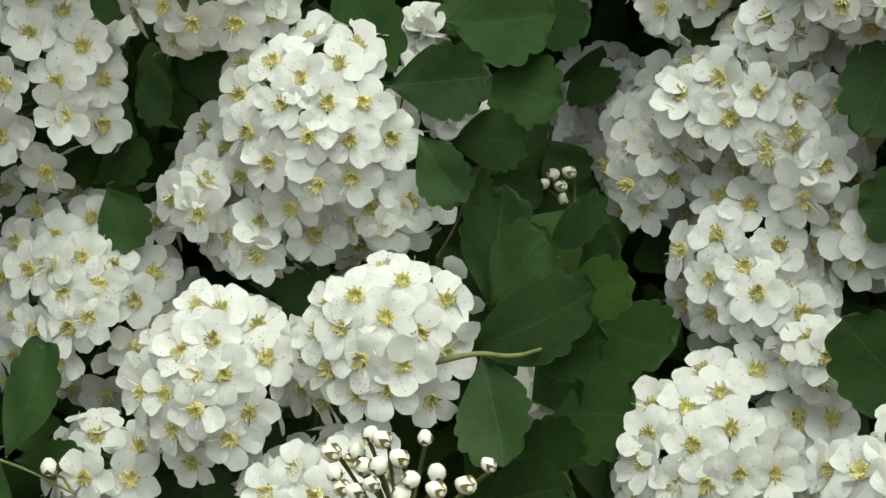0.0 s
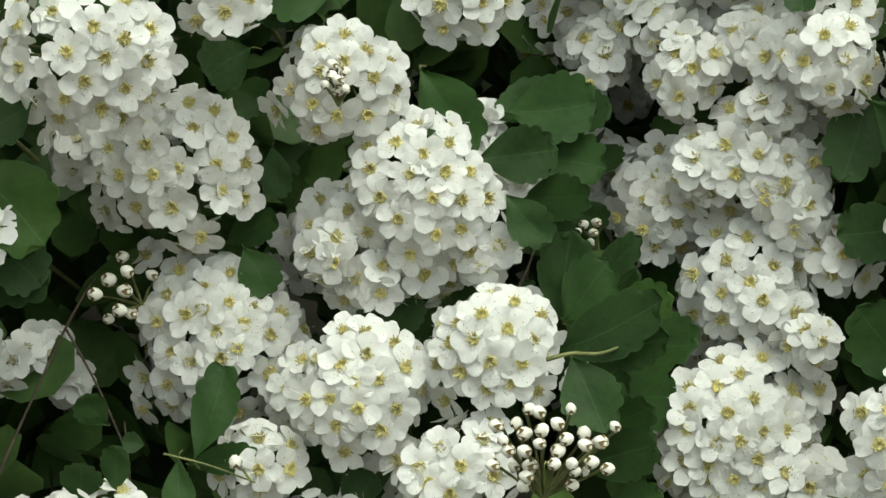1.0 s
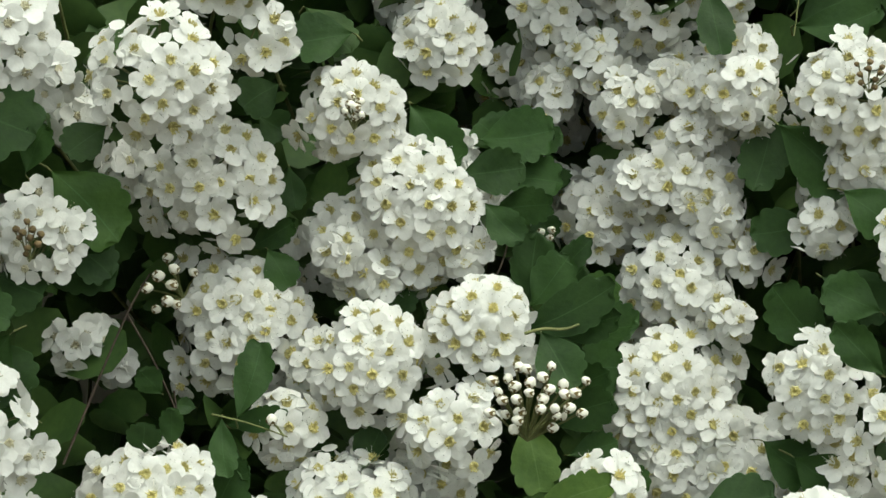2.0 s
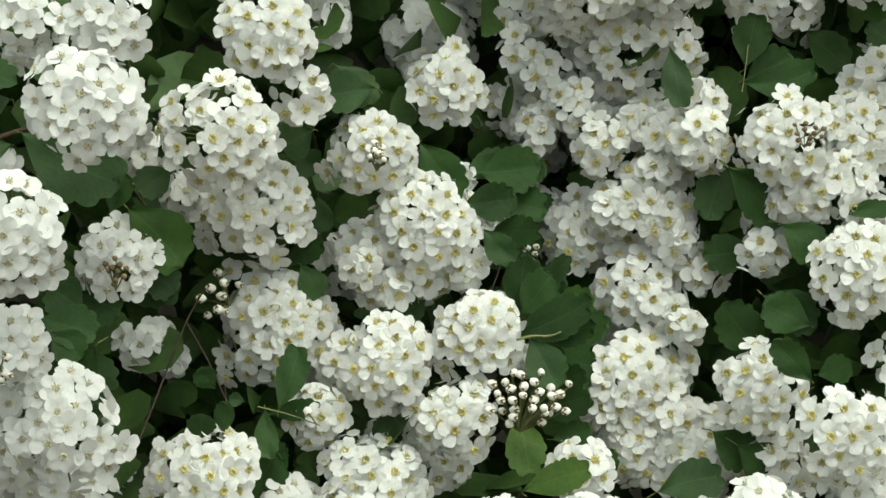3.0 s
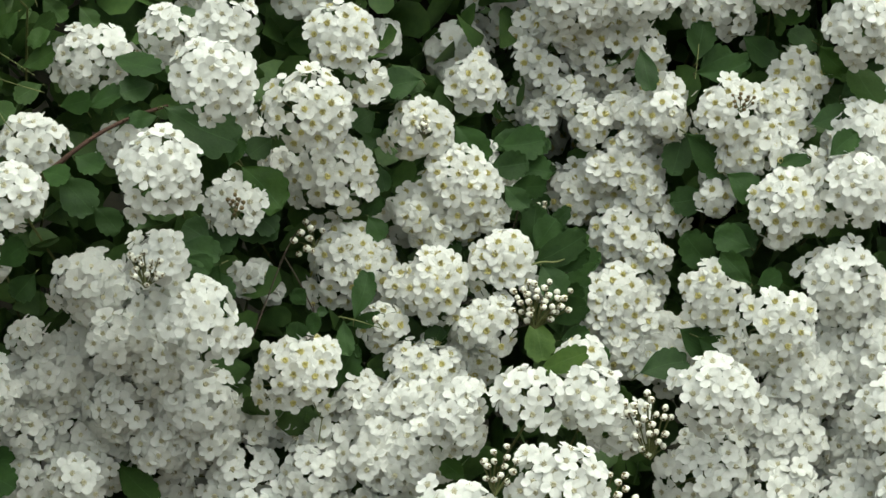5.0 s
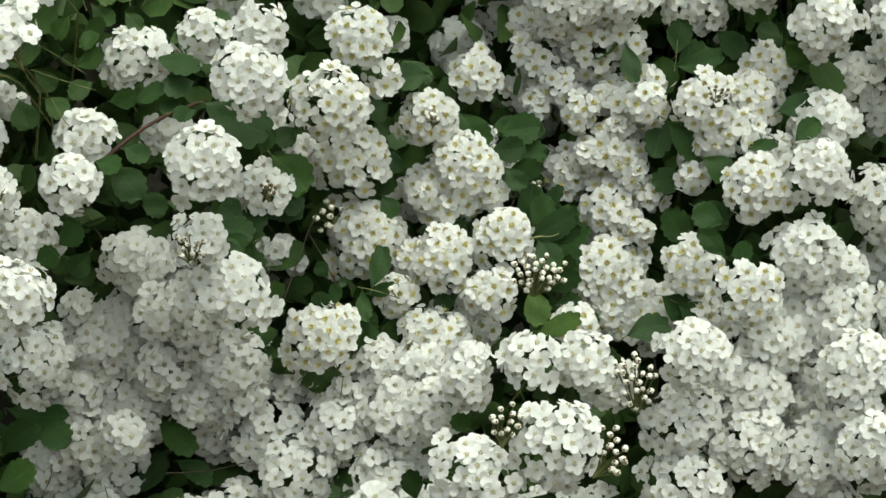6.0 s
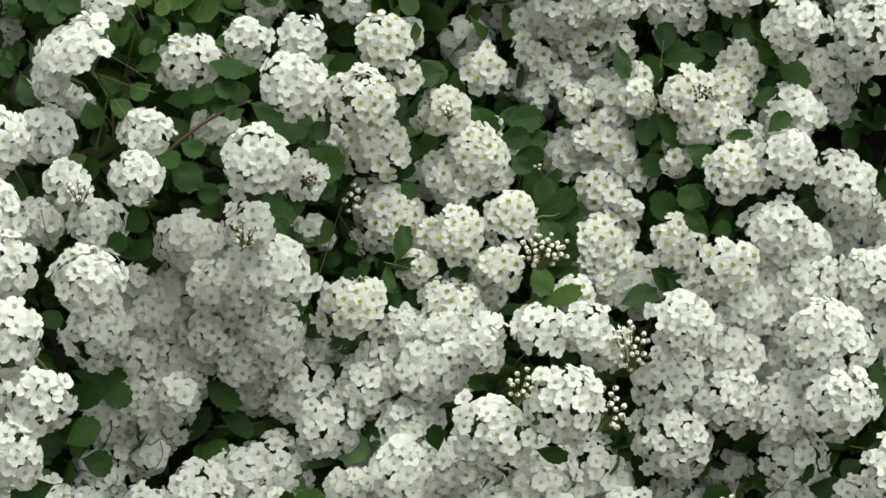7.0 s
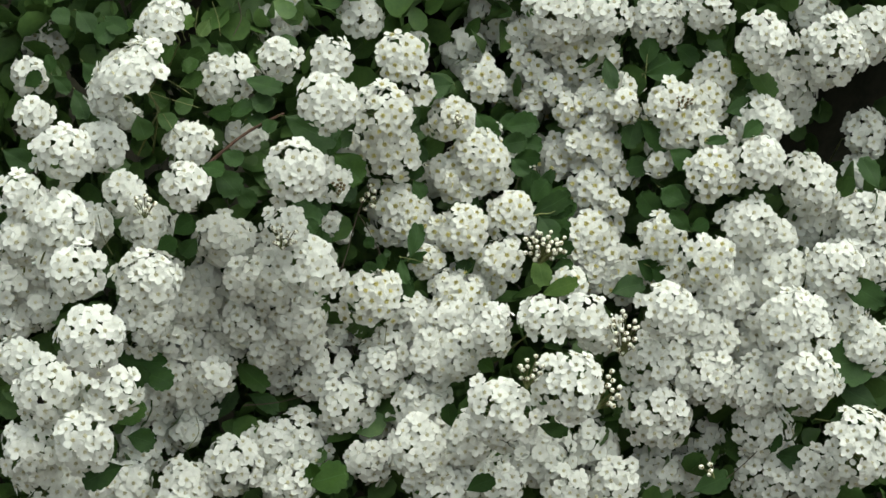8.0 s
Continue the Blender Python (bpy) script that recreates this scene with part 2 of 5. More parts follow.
def cluster(x, y, z, r, near=0, deep=0, ax=None, az=None, flat=1.0, cap=-0.18, at=(), label=""):
    """A flower head: florets over a dome round (x, y, z), each on its own stalk, facing out.
    at: offsets (across, up) in millimetres of florets on the open side of the dome; the rest of it is filled."""
    made["clusters"] += 1
    rnd = random.Random(1000 + made["clusters"])
    base = tagged(new("flower_cluster"), label or cluster_words(r, deep, flat, az), "flower cluster", "flower clusters on the shrub")
    base.location = (x, y, z)
    ax = rnd.uniform(-0.2, 0.2) if ax is None else ax
    az = rnd.uniform(0.0, 0.3) if az is None else az
    axis = Vector((ax, -1, az)).normalized()
    q = Vector((0, 0, 1)).rotation_difference(axis)
    span = 1 - cap
    n = max(5, int(2.45 * span * (r / R) ** 2))
    foot = -axis * r * 0.75
    stalks = bmesh.new()
    tube(stalks, [foot * 1.9 + Vector((rnd.uniform(-0.015, 0.015), 0.08, -0.03)), foot * 1.9 + Vector((0, 0.02, -0.002)), foot * 1.5, foot, foot * 0.7], [0.0006, 0.0005, 0.0005, 0.0008, 0.0012], 5)
    odd, long_way, stretch = Vector((made["clusters"] * 3.7, 0, 0)), (q @ Vector((math.cos(made["clusters"]), math.sin(made["clusters"]), 0))), rnd.uniform(-0.05, 0.2)

    def lump(d):
        return 1 + 0.34 * noise.noise(d * 1.6 + odd) + (0 if at else stretch * (d.dot(long_way) ** 2 - 0.35))

    spots = []
    for k in range(0, len(at), 2):
        dx, dz = at[k] * 0.001, at[k + 1] * 0.001
        h = math.hypot(dx, dz)
        d = Vector((dx, -math.sqrt(max(r * r - h * h, (0.25 * r) ** 2)), dz))
        spots.append((d.normalized(), d * (1 - 0.0012 / d.length) * rnd.uniform(0.98, 1.02), 1))
    for i in range(n):
        c = 1 - (i + 0.4) / n * span
        s = math.sqrt(max(0, 1 - c * c))
        a = i * 2.39996 + rnd.gauss(0, 0.16)
        d = q @ Vector((s * math.cos(a), s * math.sin(a), c))
        d = (d + Vector([rnd.gauss(0, 0.06) for _ in range(3)])).normalized()
        out = d * (r - 0.0018) * rnd.uniform(0.88, 1.09) * lump(d)
        if at:
            out *= 0.92
            if min((out - o).length for _, o, _ in spots) < 1.35 * R:
                continue
        out -= axis * out.dot(axis) * (1 - flat)
        spots.append((d, out, 0))
    verts, faces = [], []
    for d, out, fixed in spots:
        face = (d + Vector((0, -0.50 if fixed else -0.28, 0.0)) + axis * (0.35 if fixed else 0.25) + Vector((rnd.gauss(0, 0.12), rnd.gauss(0, 0.12), rnd.gauss(0, 0.12)))).normalized()
        k = rnd.uniform(0.92, 1.08)
        turn = face.to_track_quat("Z", "Y").to_matrix().to_4x4() @ Matrix.Rotation(rnd.uniform(0, 6.28), 4, "Z")
        bend = out * 0.55 + foot * 0.35
        tube(stalks, [foot * 0.8, bend, out - face * 0.0004], [0.00035, 0.0003, 0.0004], 3)
        if deep:
            far_floret(verts, faces, Matrix.Translation(out) @ turn @ Matrix.Scale(k, 4), rnd)
            continue
        which = rnd.choice((0, 0, 1, 1, 2, 2, 3, 4, 5, 5, 6, 6, 7))
        ob = part("floret", PETALS[which] if near else WHOLE[which], base)
        ob.matrix_basis = Matrix.Translation(out) @ turn @ Matrix.Scale(k, 4)
        if near:
            part("flower_centre", rnd.choice(STAMENS), ob, "yellow centre with tiny dark-tipped stamens")
    if deep:
        me = bpy.data.meshes.new("mesh")
        me.from_pydata(verts, [], faces)
        me.materials.append(PETAL)
        me.materials.append(CENTRE_PALE)
        me.polygons.foreach_set("material_index", [1 if len(f) == 6 else 0 for f in faces])
        tagged(part("floret_mass", me, base), kind="stuff")
    part("stalk", mesh_of(stalks, STALK), base, "thin branching green stalk")
    # the petals of lower florets that show between the upper ones
    verts, faces = [], []
    for i in range(int(4.1 * span * (r / R) ** 2)):
        c = 1 - (i + 0.5) / int(4.1 * span * (r / R) ** 2) * span
        s = math.sqrt(max(0, 1 - c * c))
        a = i * 2.39996 + 1.3
        d = (q @ Vector((s * math.cos(a), s * math.sin(a), c)) + Vector([rnd.gauss(0, 0.08) for _ in range(3)])).normalized()
        at_ = d * r * rnd.uniform(0.76, 0.90) * lump(d)
        at_ -= axis * at_.dot(axis) * (1 - flat)
        m = (d + Vector([rnd.gauss(0, 0.35) for _ in range(3)])).normalized().to_track_quat("Z", "Y").to_matrix()
        k = len(verts)
        verts.append(at_ + m @ Vector((0, 0, -0.0004)))
        w = R * rnd.uniform(0.40, 0.52)
        for e in range(8):
            t = e * math.tau / 8
            verts.append(at_ + m @ Vector((w * math.cos(t), w * math.sin(t), rnd.uniform(-0.0002, 0.0003))))
        faces += [(k, k + 1 + e, k + 1 + (e + 1) % 8) for e in range(8)]
    me = bpy.data.meshes.new("mesh")
    me.from_pydata(verts, [], faces)
    me.materials.append(PETAL)
    me.polygons.foreach_set("use_smooth", [True] * len(faces))
    tagged(part("lower_petal_layer", me, base), kind="stuff")
    return base


# ---- leaves and twigs ----
def leaf_mesh(a, b, width, facing, seed, mat):
    """A blade from a to b: narrow at its foot, broad and scalloped towards its end, folded a little along the midrib."""
    rnd = random.Random(seed)
    along = b - a
    size = along.length
    e = along.normalized()
    n = (facing - e * facing.dot(e)).normalized()
    s = e.cross(n)
    bm = bmesh.new()
    uv = bm.loops.layers.uv.new("UVMap")
    fold, droop = rnd.uniform(0.05, 0.22), rnd.uniform(-0.06, 0.12)
    skew = rnd.gauss(0, 0.03)
    nu, nv = 40, 10
    lobes = rnd.uniform(5.0, 7.0)
    where = {}
    rows = []
    for i in range(nu + 1):
        u = i / nu
        w = 0.5 * width * (math.sin(math.pi * u ** 1.42) ** (0.82 - 0.42 * u) if 0 < u < 1 else 0.03)
        row = []
        for j in range(nv + 1):
            v = 2 * j / nv - 1
            h = fold * abs(v) * w + droop * size * u * u + 0.012 * size * math.sin(9 * u + 3 * v + seed)
            x, y = (u - 0.55) * size, v * w
            turn = math.atan2(y, x)
            notch = (1 - abs(math.sin(lobes * turn + seed))) ** 1.3 * max(0, 1 - abs(turn / 2.0) ** 4)
            k = 1 - 0.16 * notch * max(abs(v), u if u > 0.9 else 0) ** 4
            p = a + e * (0.55 * size + x * k) + s * (y * k + skew * size * math.sin(math.pi * u)) + n * h
            vert = bm.verts.new(p)
            where[vert] = (u, (v + 1) / 2)
            row.append(vert)
        rows.append(row)
    for i in range(nu):
        for j in range(nv):
            f = bm.faces.new((rows[i][j], rows[i + 1][j], rows[i + 1][j + 1], rows[i][j + 1]))
            for loop in f.loops:
                loop[uv].uv = where[loop.vert]
    # the stalk of the leaf
    tube(bm, [a - e * size * 0.10 - n * size * 0.32, a - e * size * 0.04 - n * size * 0.06, a + e * size * 0.02], [size * 0.013, size * 0.013, size * 0.011], 4, 1)
    return mesh_of(bm, mat, STALK)


def sprig(label):
    ob = tagged(new("leafy_sprig"), label, "leaves", "leafy sprigs of the shrub")
    made["sprig"] = ob
    made["leaf"] = []
    return ob


def leaf(bx, by, bz, tx, ty, tz, width, tone=0, fx=0.0, fz=0.2):
    """One leaf of the newest sprig, from its foot to its tip."""
    s = made["sprig"]
    a, b = Vector((bx, by, bz)), Vector((tx, ty, tz))
    if not made["leaf"]:
        s.location = a
    seed = int(abs(bx * 7919 + bz * 104729) * 1000) % 9973
    me = leaf_mesh(a - s.location, b - s.location, width, Vector((fx, -1, fz)), seed, LEAVES[tone])
    made["leaf"].append(part("leaf", me, s))


def twig(name, label, mat, radius, *xyz):
    points = [Vector(xyz[i:i + 3]) for i in range(0, len(xyz), 3)]
    fine = []
    for i in range(len(points) - 1):
        p0, p1, p2, p3 = points[max(i - 1, 0)], points[i], points[i + 1], points[min(i + 2, len(points) - 1)]
        for k in range(5):
            t = k / 5
            fine.append(0.5 * (2 * p1 + (p2 - p0) * t + (2 * p0 - 5 * p1 + 4 * p2 - p3) * t * t + (3 * p1 - p0 - 3 * p2 + p3) * t ** 3))
    fine.append(points[-1])
    rnd = random.Random(int(abs(xyz[0]) * 1e5))
    ob = tagged(new(name), label, "twig", "twigs of the shrub")
    ob.location = fine[0]
    bm = bmesh.new()
    tube(bm, [p - fine[0] for p in fine], [radius * (1.15 - 0.4 * i / len(fine)) * rnd.uniform(0.9, 1.1) for i in range(len(fine))], 7)
    part("stem", mesh_of(bm, mat), ob)
    bm = bmesh.new()
    for i in range(3, len(fine) - 1, 5):
        knob(bm, fine[i] - fine[0] + Vector((0, -radius * 0.8, 0)), radius * 0.8, 1.2)
    part("node_bud", mesh_of(bm, mat), ob)


# ---- flower buds ----
def bud_mesh(seed, faded):
    """A round bud with five pointed sepals round its foot; +z is its top."""
    rnd = random.Random(seed)
    bm = bmesh.new()
    bmesh.ops.create_icosphere(bm, subdivisions=2, radius=1.0)
    for v in bm.verts:
        a = math.atan2(v.co.y, v.co.x)
        v.co *= 1 + 0.05 * math.cos(5 * a) * (1 - abs(v.co.z)) + rnd.uniform(-0.015, 0.015)
        v.co.z *= 1.08
        if v.co.z > 0.3:
            v.co.z += 0.35 * (v.co.z - 0.3) ** 2
            v.co.x *= 1 - 0.12 * (v.co.z - 0.3)
            v.co.y *= 1 - 0.12 * (v.co.z - 0.3)
    for k in range(5):
        a = k * math.tau / 5
        side = Vector((-math.sin(a), math.cos(a), 0))
        out = Vector((math.cos(a), math.sin(a), 0))
        tip = out * (0.92 + rnd.uniform(0, 0.10)) + Vector((0, 0, rnd.uniform(0.25, 0.6)))
        vs = [bm.verts.new(p) for p in (side * 0.45 + out * 0.55 + Vector((0, 0, -0.85)), out * 1.03 + side * 0.46 + Vector((0, 0, -0.12)), tip, out * 1.03 - side * 0.46 + Vector((0, 0, -0.12)), -side * 0.45 + out * 0.55 + Vector((0, 0, -0.85)))]
        bm.faces.new(vs).material_index = 1
    return mesh_of(bm, FADED if faded else BUD, SEPAL)


BUDS = [bud_mesh(60 + i, False) for i in range(4)]
FADED_BUDS = [bud_mesh(70 + i, True) for i in range(3)]


def bud_cluster(x, y, z, rx, rz, fx, fy, fz, n, rb, label, faded=0):
    """Buds spread over a shallow dome rx by rz, their stalks meeting at the foot (fx, fy, fz)."""
    made["clusters"] += 1
    rnd = random.Random(2000 + made["clusters"])
    base = tagged(new("bud_cluster"), label, "flower buds", "bud clusters on the shrub")
    foot = Vector((fx, fy, fz))
    base.location = foot
    for i in range(n):
        s = math.sqrt((i + 0.5) / n)
        a = i * 2.39996 + rnd.gauss(0, 0.15)
        at = Vector((x + rx * s * (math.cos(a) + rnd.gauss(0, 0.08)), y + (rx + rz) * 0.32 * s * s + rnd.gauss(0, rb), z + rz * s * math.sin(a))) - foot
        d = (at + Vector((rnd.gauss(0, 0.1), -0.004, 0.002)) * 0.5).normalized() if n > 1 else Vector((0, -0.4, 1)).normalized()
        k = rb * rnd.uniform(0.85, 1.12)
        ob = part("bud", rnd.choice(FADED_BUDS if faded else BUDS), base)
        ob.matrix_basis = Matrix.Translation(at) @ d.to_track_quat("Z", "Y").to_matrix().to_4x4() @ Matrix.Scale(k, 4)
        bm = bmesh.new()
        back = ob.matrix_basis.inverted()
        tube(bm, [back @ Vector((0, 0, 0)), back @ (at * 0.55 + Vector((0, 0.001, 0))), back @ (at - d * k * 0.7)], [(0.00018 if faded else 0.00034) / k, (0.00016 if faded else 0.00028) / k, (0.00018 if faded else 0.00034) / k], 5)
        part("stalk", mesh_of(bm, STALK), ob)


# ---- the depth of the shrub ----
def sheet(name, rows, cols, at, mat, label):
    bm = bmesh.new()
    grid = [[bm.verts.new(at(i / rows, j / cols)) for j in range(cols + 1)] for i in range(rows + 1)]
    for i in range(rows):
        for j in range(cols):
            bm.faces.new((grid[i][j], grid[i + 1][j], grid[i + 1][j + 1], grid[i][j + 1]))
    return tagged(new(name, mesh_of(bm, mat)), label, kind="structure")


GAPS = ((0.073, -0.006, 0.060, 0.038), (-0.157, 0.046, 0.015, 0.016))


def power(c, e):
    return math.copysign(abs(c) ** e, c)


def mound(u, v, out=0.0):
    """The body of the shrub: a steep rounded mound that stands on the ground."""
    la, lo = math.pi * (u - 0.5), math.tau * v
    c = power(math.cos(la), 0.55)
    d = Vector((c * power(math.cos(lo), 0.6), c * power(math.sin(lo), 0.6), power(math.sin(la), 0.6)))
    k = 1 + 0.06 * noise.noise(d * 3.1) + 0.03 * noise.noise(d * 9.0)
    p = Vector((d.x * (1.40 + out) * k, d.y * (0.78 + out) * (1 + 0.5 * (k - 1)), d.z * (0.92 + out) * k))
    p += Vector((-0.17, 1.08, -0.42))
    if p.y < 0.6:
        # gaps between the branches, sunk extra deep so that they stay dark
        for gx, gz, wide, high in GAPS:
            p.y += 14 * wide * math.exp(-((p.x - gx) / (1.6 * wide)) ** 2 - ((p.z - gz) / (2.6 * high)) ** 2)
    return p


sheet("backdrop", 70, 140, mound, INTERIOR_SHADE, "dark sheet standing in for the deep shade inside the shrub")
sheet("ground", 4, 4, lambda u, v: Vector((-400 + 800 * u, -400 + 800 * v, -0.95)), SOIL, "brown garden soil")


def leaf_into(verts, faces, m, size):
    outline = ((0, -0.08), (0.3, -0.36), (0.62, -0.5), (0.9, -0.34), (1.0, 0), (0.9, 0.34), (0.62, 0.5), (0.3, 0.36), (0, 0.08))
    k = len(verts)
    for u in (0.0, 0.35, 0.7):
        verts.append(m @ Vector((u * size, 0, -0.05 * size)))
    for u, v in outline:
        verts.append(m @ Vector((u * size, v * size * 0.72, 0.06 * size * math.sin(u * 4))))
    o = k + 3
    faces.extend([(k, o, o + 1, k + 1), (k + 1, o + 1, o + 2, k + 2), (k + 2, o + 2, o + 3), (k + 2, o + 3, o + 4), (k + 2, o + 4, o + 5), (k + 2, o + 5, o + 6), (k + 1, k + 2, o + 6, o + 7), (k, k + 1, o + 7, o + 8)])


def foliage(name, verts, faces, mat, label):
    me = bpy.data.meshes.new("mesh")
    me.from_pydata(verts, [], faces)
    me.materials.append(mat)
    me.polygons.foreach_set("use_smooth", [True] * len(faces))
    tagged(new(name, me), label, "foliage", kind="stuff")


def outer_leaves(count, seed):
    """The leaves all round the mound, beside, above and behind the flowers."""
    rnd = random.Random(seed)
    verts, faces = [], []
    while len(faces) < count * 8:
        u, v = rnd.uniform(0.12, 1), rnd.random()
        p = mound(u, v, rnd.uniform(0.02, 0.29))
        if p.z < -0.96 or (p.y < 0.45 and SPAN[0] - 0.02 < p.x < SPAN[1] + 0.02 and SPAN[2] - 0.02 < p.z < SPAN[3] + 0.02):
            continue
        away = (p - Vector((-0.17, 1.08, -0.5))).normalized() + Vector([rnd.gauss(0, 0.45) for _ in range(3)])
        m = Matrix.Translation(p) @ away.to_track_quat("Z", "Y").to_matrix().to_4x4() @ Matrix.Rotation(rnd.uniform(0, 6.28), 4, "Z")
        leaf_into(verts, faces, m, rnd.uniform(0.020, 0.042))
    foliage("outer_foliage", verts, faces, SHADE_LEAF, "green spirea leaves over the rest of the shrub")


def inner_leaves(name, count, seed, y0, y1, sheet_at, label):
    """The many leaves behind the flowers, in one mesh."""
    rnd = random.Random(seed)
    verts, faces = [], []
    for _ in range(count):
        x, z = rnd.uniform(SPAN[0], SPAN[1]), rnd.uniform(SPAN[2], SPAN[3])
        y = sheet_at(x, z) + rnd.uniform(y0, y1)
        if any(math.hypot((x - gx) / wide, (z - gz) / high) < 1 for gx, gz, wide, high in GAPS):
            y += 0.2 + rnd.uniform(0, 0.2)
        size = rnd.uniform(0.012, 0.026)
        m = Matrix.Translation((x, y, z)) @ Euler((rnd.gauss(1.1, 0.5), rnd.gauss(0, 0.5), rnd.uniform(0, 6.28))).to_matrix().to_4x4()
        leaf_into(verts, faces, m, size)
    foliage(name, verts, faces, SHADE_LEAF, label)



def flower_face(x, z):
    hollow = 0.055 * math.exp(-((x + 0.30) / 0.06) ** 2 - ((z + 0.13) / 0.05) ** 2) + 0.03 * math.exp(-((x + 0.228) / 0.02) ** 2 - ((z + 0.068) / 0.02) ** 2)
    return min(0.06, max(-0.02, 0.019 + -0.265 * x + 0.038 * z + -1.533 * x * x + -1.683 * z * z)) + hollow


SPAN = (-0.65, 0.32, -0.46, 0.29)
inner_leaves("inner_foliage", 9500, 7, 0.040, 0.080, flower_face, "dark green spirea leaves inside the shrub")
inner_leaves("inner_foliage", 13000, 8, 0.07, 0.17, flower_face, "shaded leaves deep inside the shrub")
outer_leaves(27000, 9)

# ---- leafy sprigs ----
sprig("leafy spirea sprig with broad blue-green scalloped leaves")
leaf(-0.1499, 0.0498, -0.0010, -0.1368, 0.0426, -0.0178, 0.0144, 0, -0.26, 0.20)
leaf(-0.1318, 0.0517, -0.0101, -0.1116, 0.0503, -0.0079, 0.0160, 0, 0.23, 0.27)
leaf(-0.1208, 0.0614, -0.0118, -0.1094, 0.0583, -0.0090, 0.0101, 0, -0.16, 0.40)
leaf(-0.1368, 0.0387, -0.0196, -0.1201, 0.0422, -0.0174, 0.0128, 0, 0.05, 0.00)
leaf(-0.1259, 0.0519, -0.0196, -0.1094, 0.0461, -0.0217, 0.0134, 0, 0.32, 0.29)
leaf(-0.1285, 0.0463, -0.0287, -0.1113, 0.0382, -0.0267, 0.0103, 0, -0.02, 0.02)
leaf(-0.1301, 0.0364, -0.0265, -0.1203, 0.0320, -0.0361, 0.0098, 0, -0.10, 0.11)
leaf(-0.1248, 0.0552, -0.0346, -0.1153, 0.0552, -0.0380, 0.0067, 0, -0.01, 0.13)
sprig("leafy spirea sprig with three overlapping scalloped green leaves")
leaf(-0.1193, 0.0402, -0.0532, -0.1168, 0.0395, -0.0337, 0.0124, 0, 0.17, -0.08)
leaf(-0.1181, 0.0377, -0.0528, -0.1087, 0.0346, -0.0394, 0.0128, 0, -0.20, 0.22)
leaf(-0.1211, 0.0338, -0.0591, -0.0975, 0.0235, -0.0461, 0.0131, 0, 0.00, 0.24)
leaf(-0.1086, 0.0426, -0.0517, -0.0949, 0.0391, -0.0475, 0.0105, 1, -0.21, 0.17)
leaf(-0.1126, 0.0354, -0.0597, -0.0948, 0.0284, -0.0545, 0.0107, 0, -0.27, 0.29)
leaf(-0.1069, 0.0539, -0.0561, -0.0893, 0.0463, -0.0589, 0.0148, 0, 0.23, 0.39)
leaf(-0.1157, 0.0273, -0.0586, -0.1079, 0.0161, -0.0727, 0.0132, 0, 0.05, 0.03)
leaf(-0.1110, 0.0288, -0.0744, -0.0983, 0.0267, -0.0678, 0.0096, 0, 0.01, -0.15)
leaf(-0.1095, 0.0430, -0.0705, -0.0936, 0.0394, -0.0687, 0.0167, 0, -0.05, 0.44)
leaf(-0.1146, 0.0245, -0.0814, -0.0969, 0.0174, -0.0743, 0.0119, 0, 0.15, 0.03)
leaf(-0.1133, 0.0497, -0.0449, -0.1022, 0.0460, -0.0354, 0.0079, 0, -0.17, 0.54)
leaf(-0.1266, 0.0436, -0.0546, -0.1260, 0.0436, -0.0445, 0.0068, 0, 0.49, 0.38)
sprig("dark green spirea leaves in the shade between flower clusters")
leaf(-0.1559, 0.0430, -0.0599, -0.1485, 0.0437, -0.0487, 0.0090, 0, 0.17, 0.13)
leaf(-0.1908, 0.0452, -0.0392, -0.1788, 0.0433, -0.0318, 0.0082, 0, 0.27, 0.17)
leaf(-0.1857, 0.0401, -0.0390, -0.1796, 0.0386, -0.0491, 0.0100, 0, -0.00, 0.37)
leaf(-0.1809, 0.0469, -0.0177, -0.1785, 0.0439, -0.0295, 0.0071, 0, -0.03, 0.30)
leaf(-0.1617, 0.0296, -0.0947, -0.1557, 0.0284, -0.0839, 0.0109, 0, -0.17, 0.43)
leaf(-0.1778, 0.0336, -0.0966, -0.1676, 0.0282, -0.0887, 0.0091, 0, -0.24, -0.01)
sprig("slender spirea sprig with narrow upright green leaves")
leaf(-0.1912, 0.0165, -0.0804, -0.1854, 0.0189, -0.0604, 0.0100, 0, -0.07, 0.06)
leaf(-0.2103, 0.0221, -0.0750, -0.2159, 0.0188, -0.0687, 0.0075, 0, 0.08, 0.04)
leaf(-0.2147, 0.0156, -0.0897, -0.2136, 0.0122, -0.0811, 0.0091, 0, 0.12, 0.01)
leaf(-0.2076, 0.0168, -0.0880, -0.2071, 0.0149, -0.0772, 0.0065, 0, -0.00, 0.16)
leaf(-0.2013, 0.0168, -0.0778, -0.2061, 0.0161, -0.0771, 0.0046, 0, 0.27, 0.15)
leaf(-0.1948, 0.0258, -0.0829, -0.1786, 0.0190, -0.0792, 0.0069, 0, -0.37, 0.21)
leaf(-0.1953, 0.0213, -0.0806, -0.1934, 0.0173, -0.0956, 0.0075, 0, 0.05, 0.16)
sprig("leafy spirea sprig with rounded green leaves above a flower cluster")
leaf(-0.0440, 0.0233, -0.0626, -0.0599, 0.0186, -0.0454, 0.0146, 0, -0.14, 0.15)
leaf(-0.0559, 0.0413, -0.0006, -0.0617, 0.0386, -0.0231, 0.0132, 0, -0.08, 0.27)
leaf(-0.0566, 0.0299, -0.0058, -0.0385, 0.0358, -0.0227, 0.0170, 0, 0.10, -0.07)
leaf(-0.0464, 0.0367, -0.0307, -0.0616, 0.0420, -0.0339, 0.0131, 0, 0.07, 0.06)
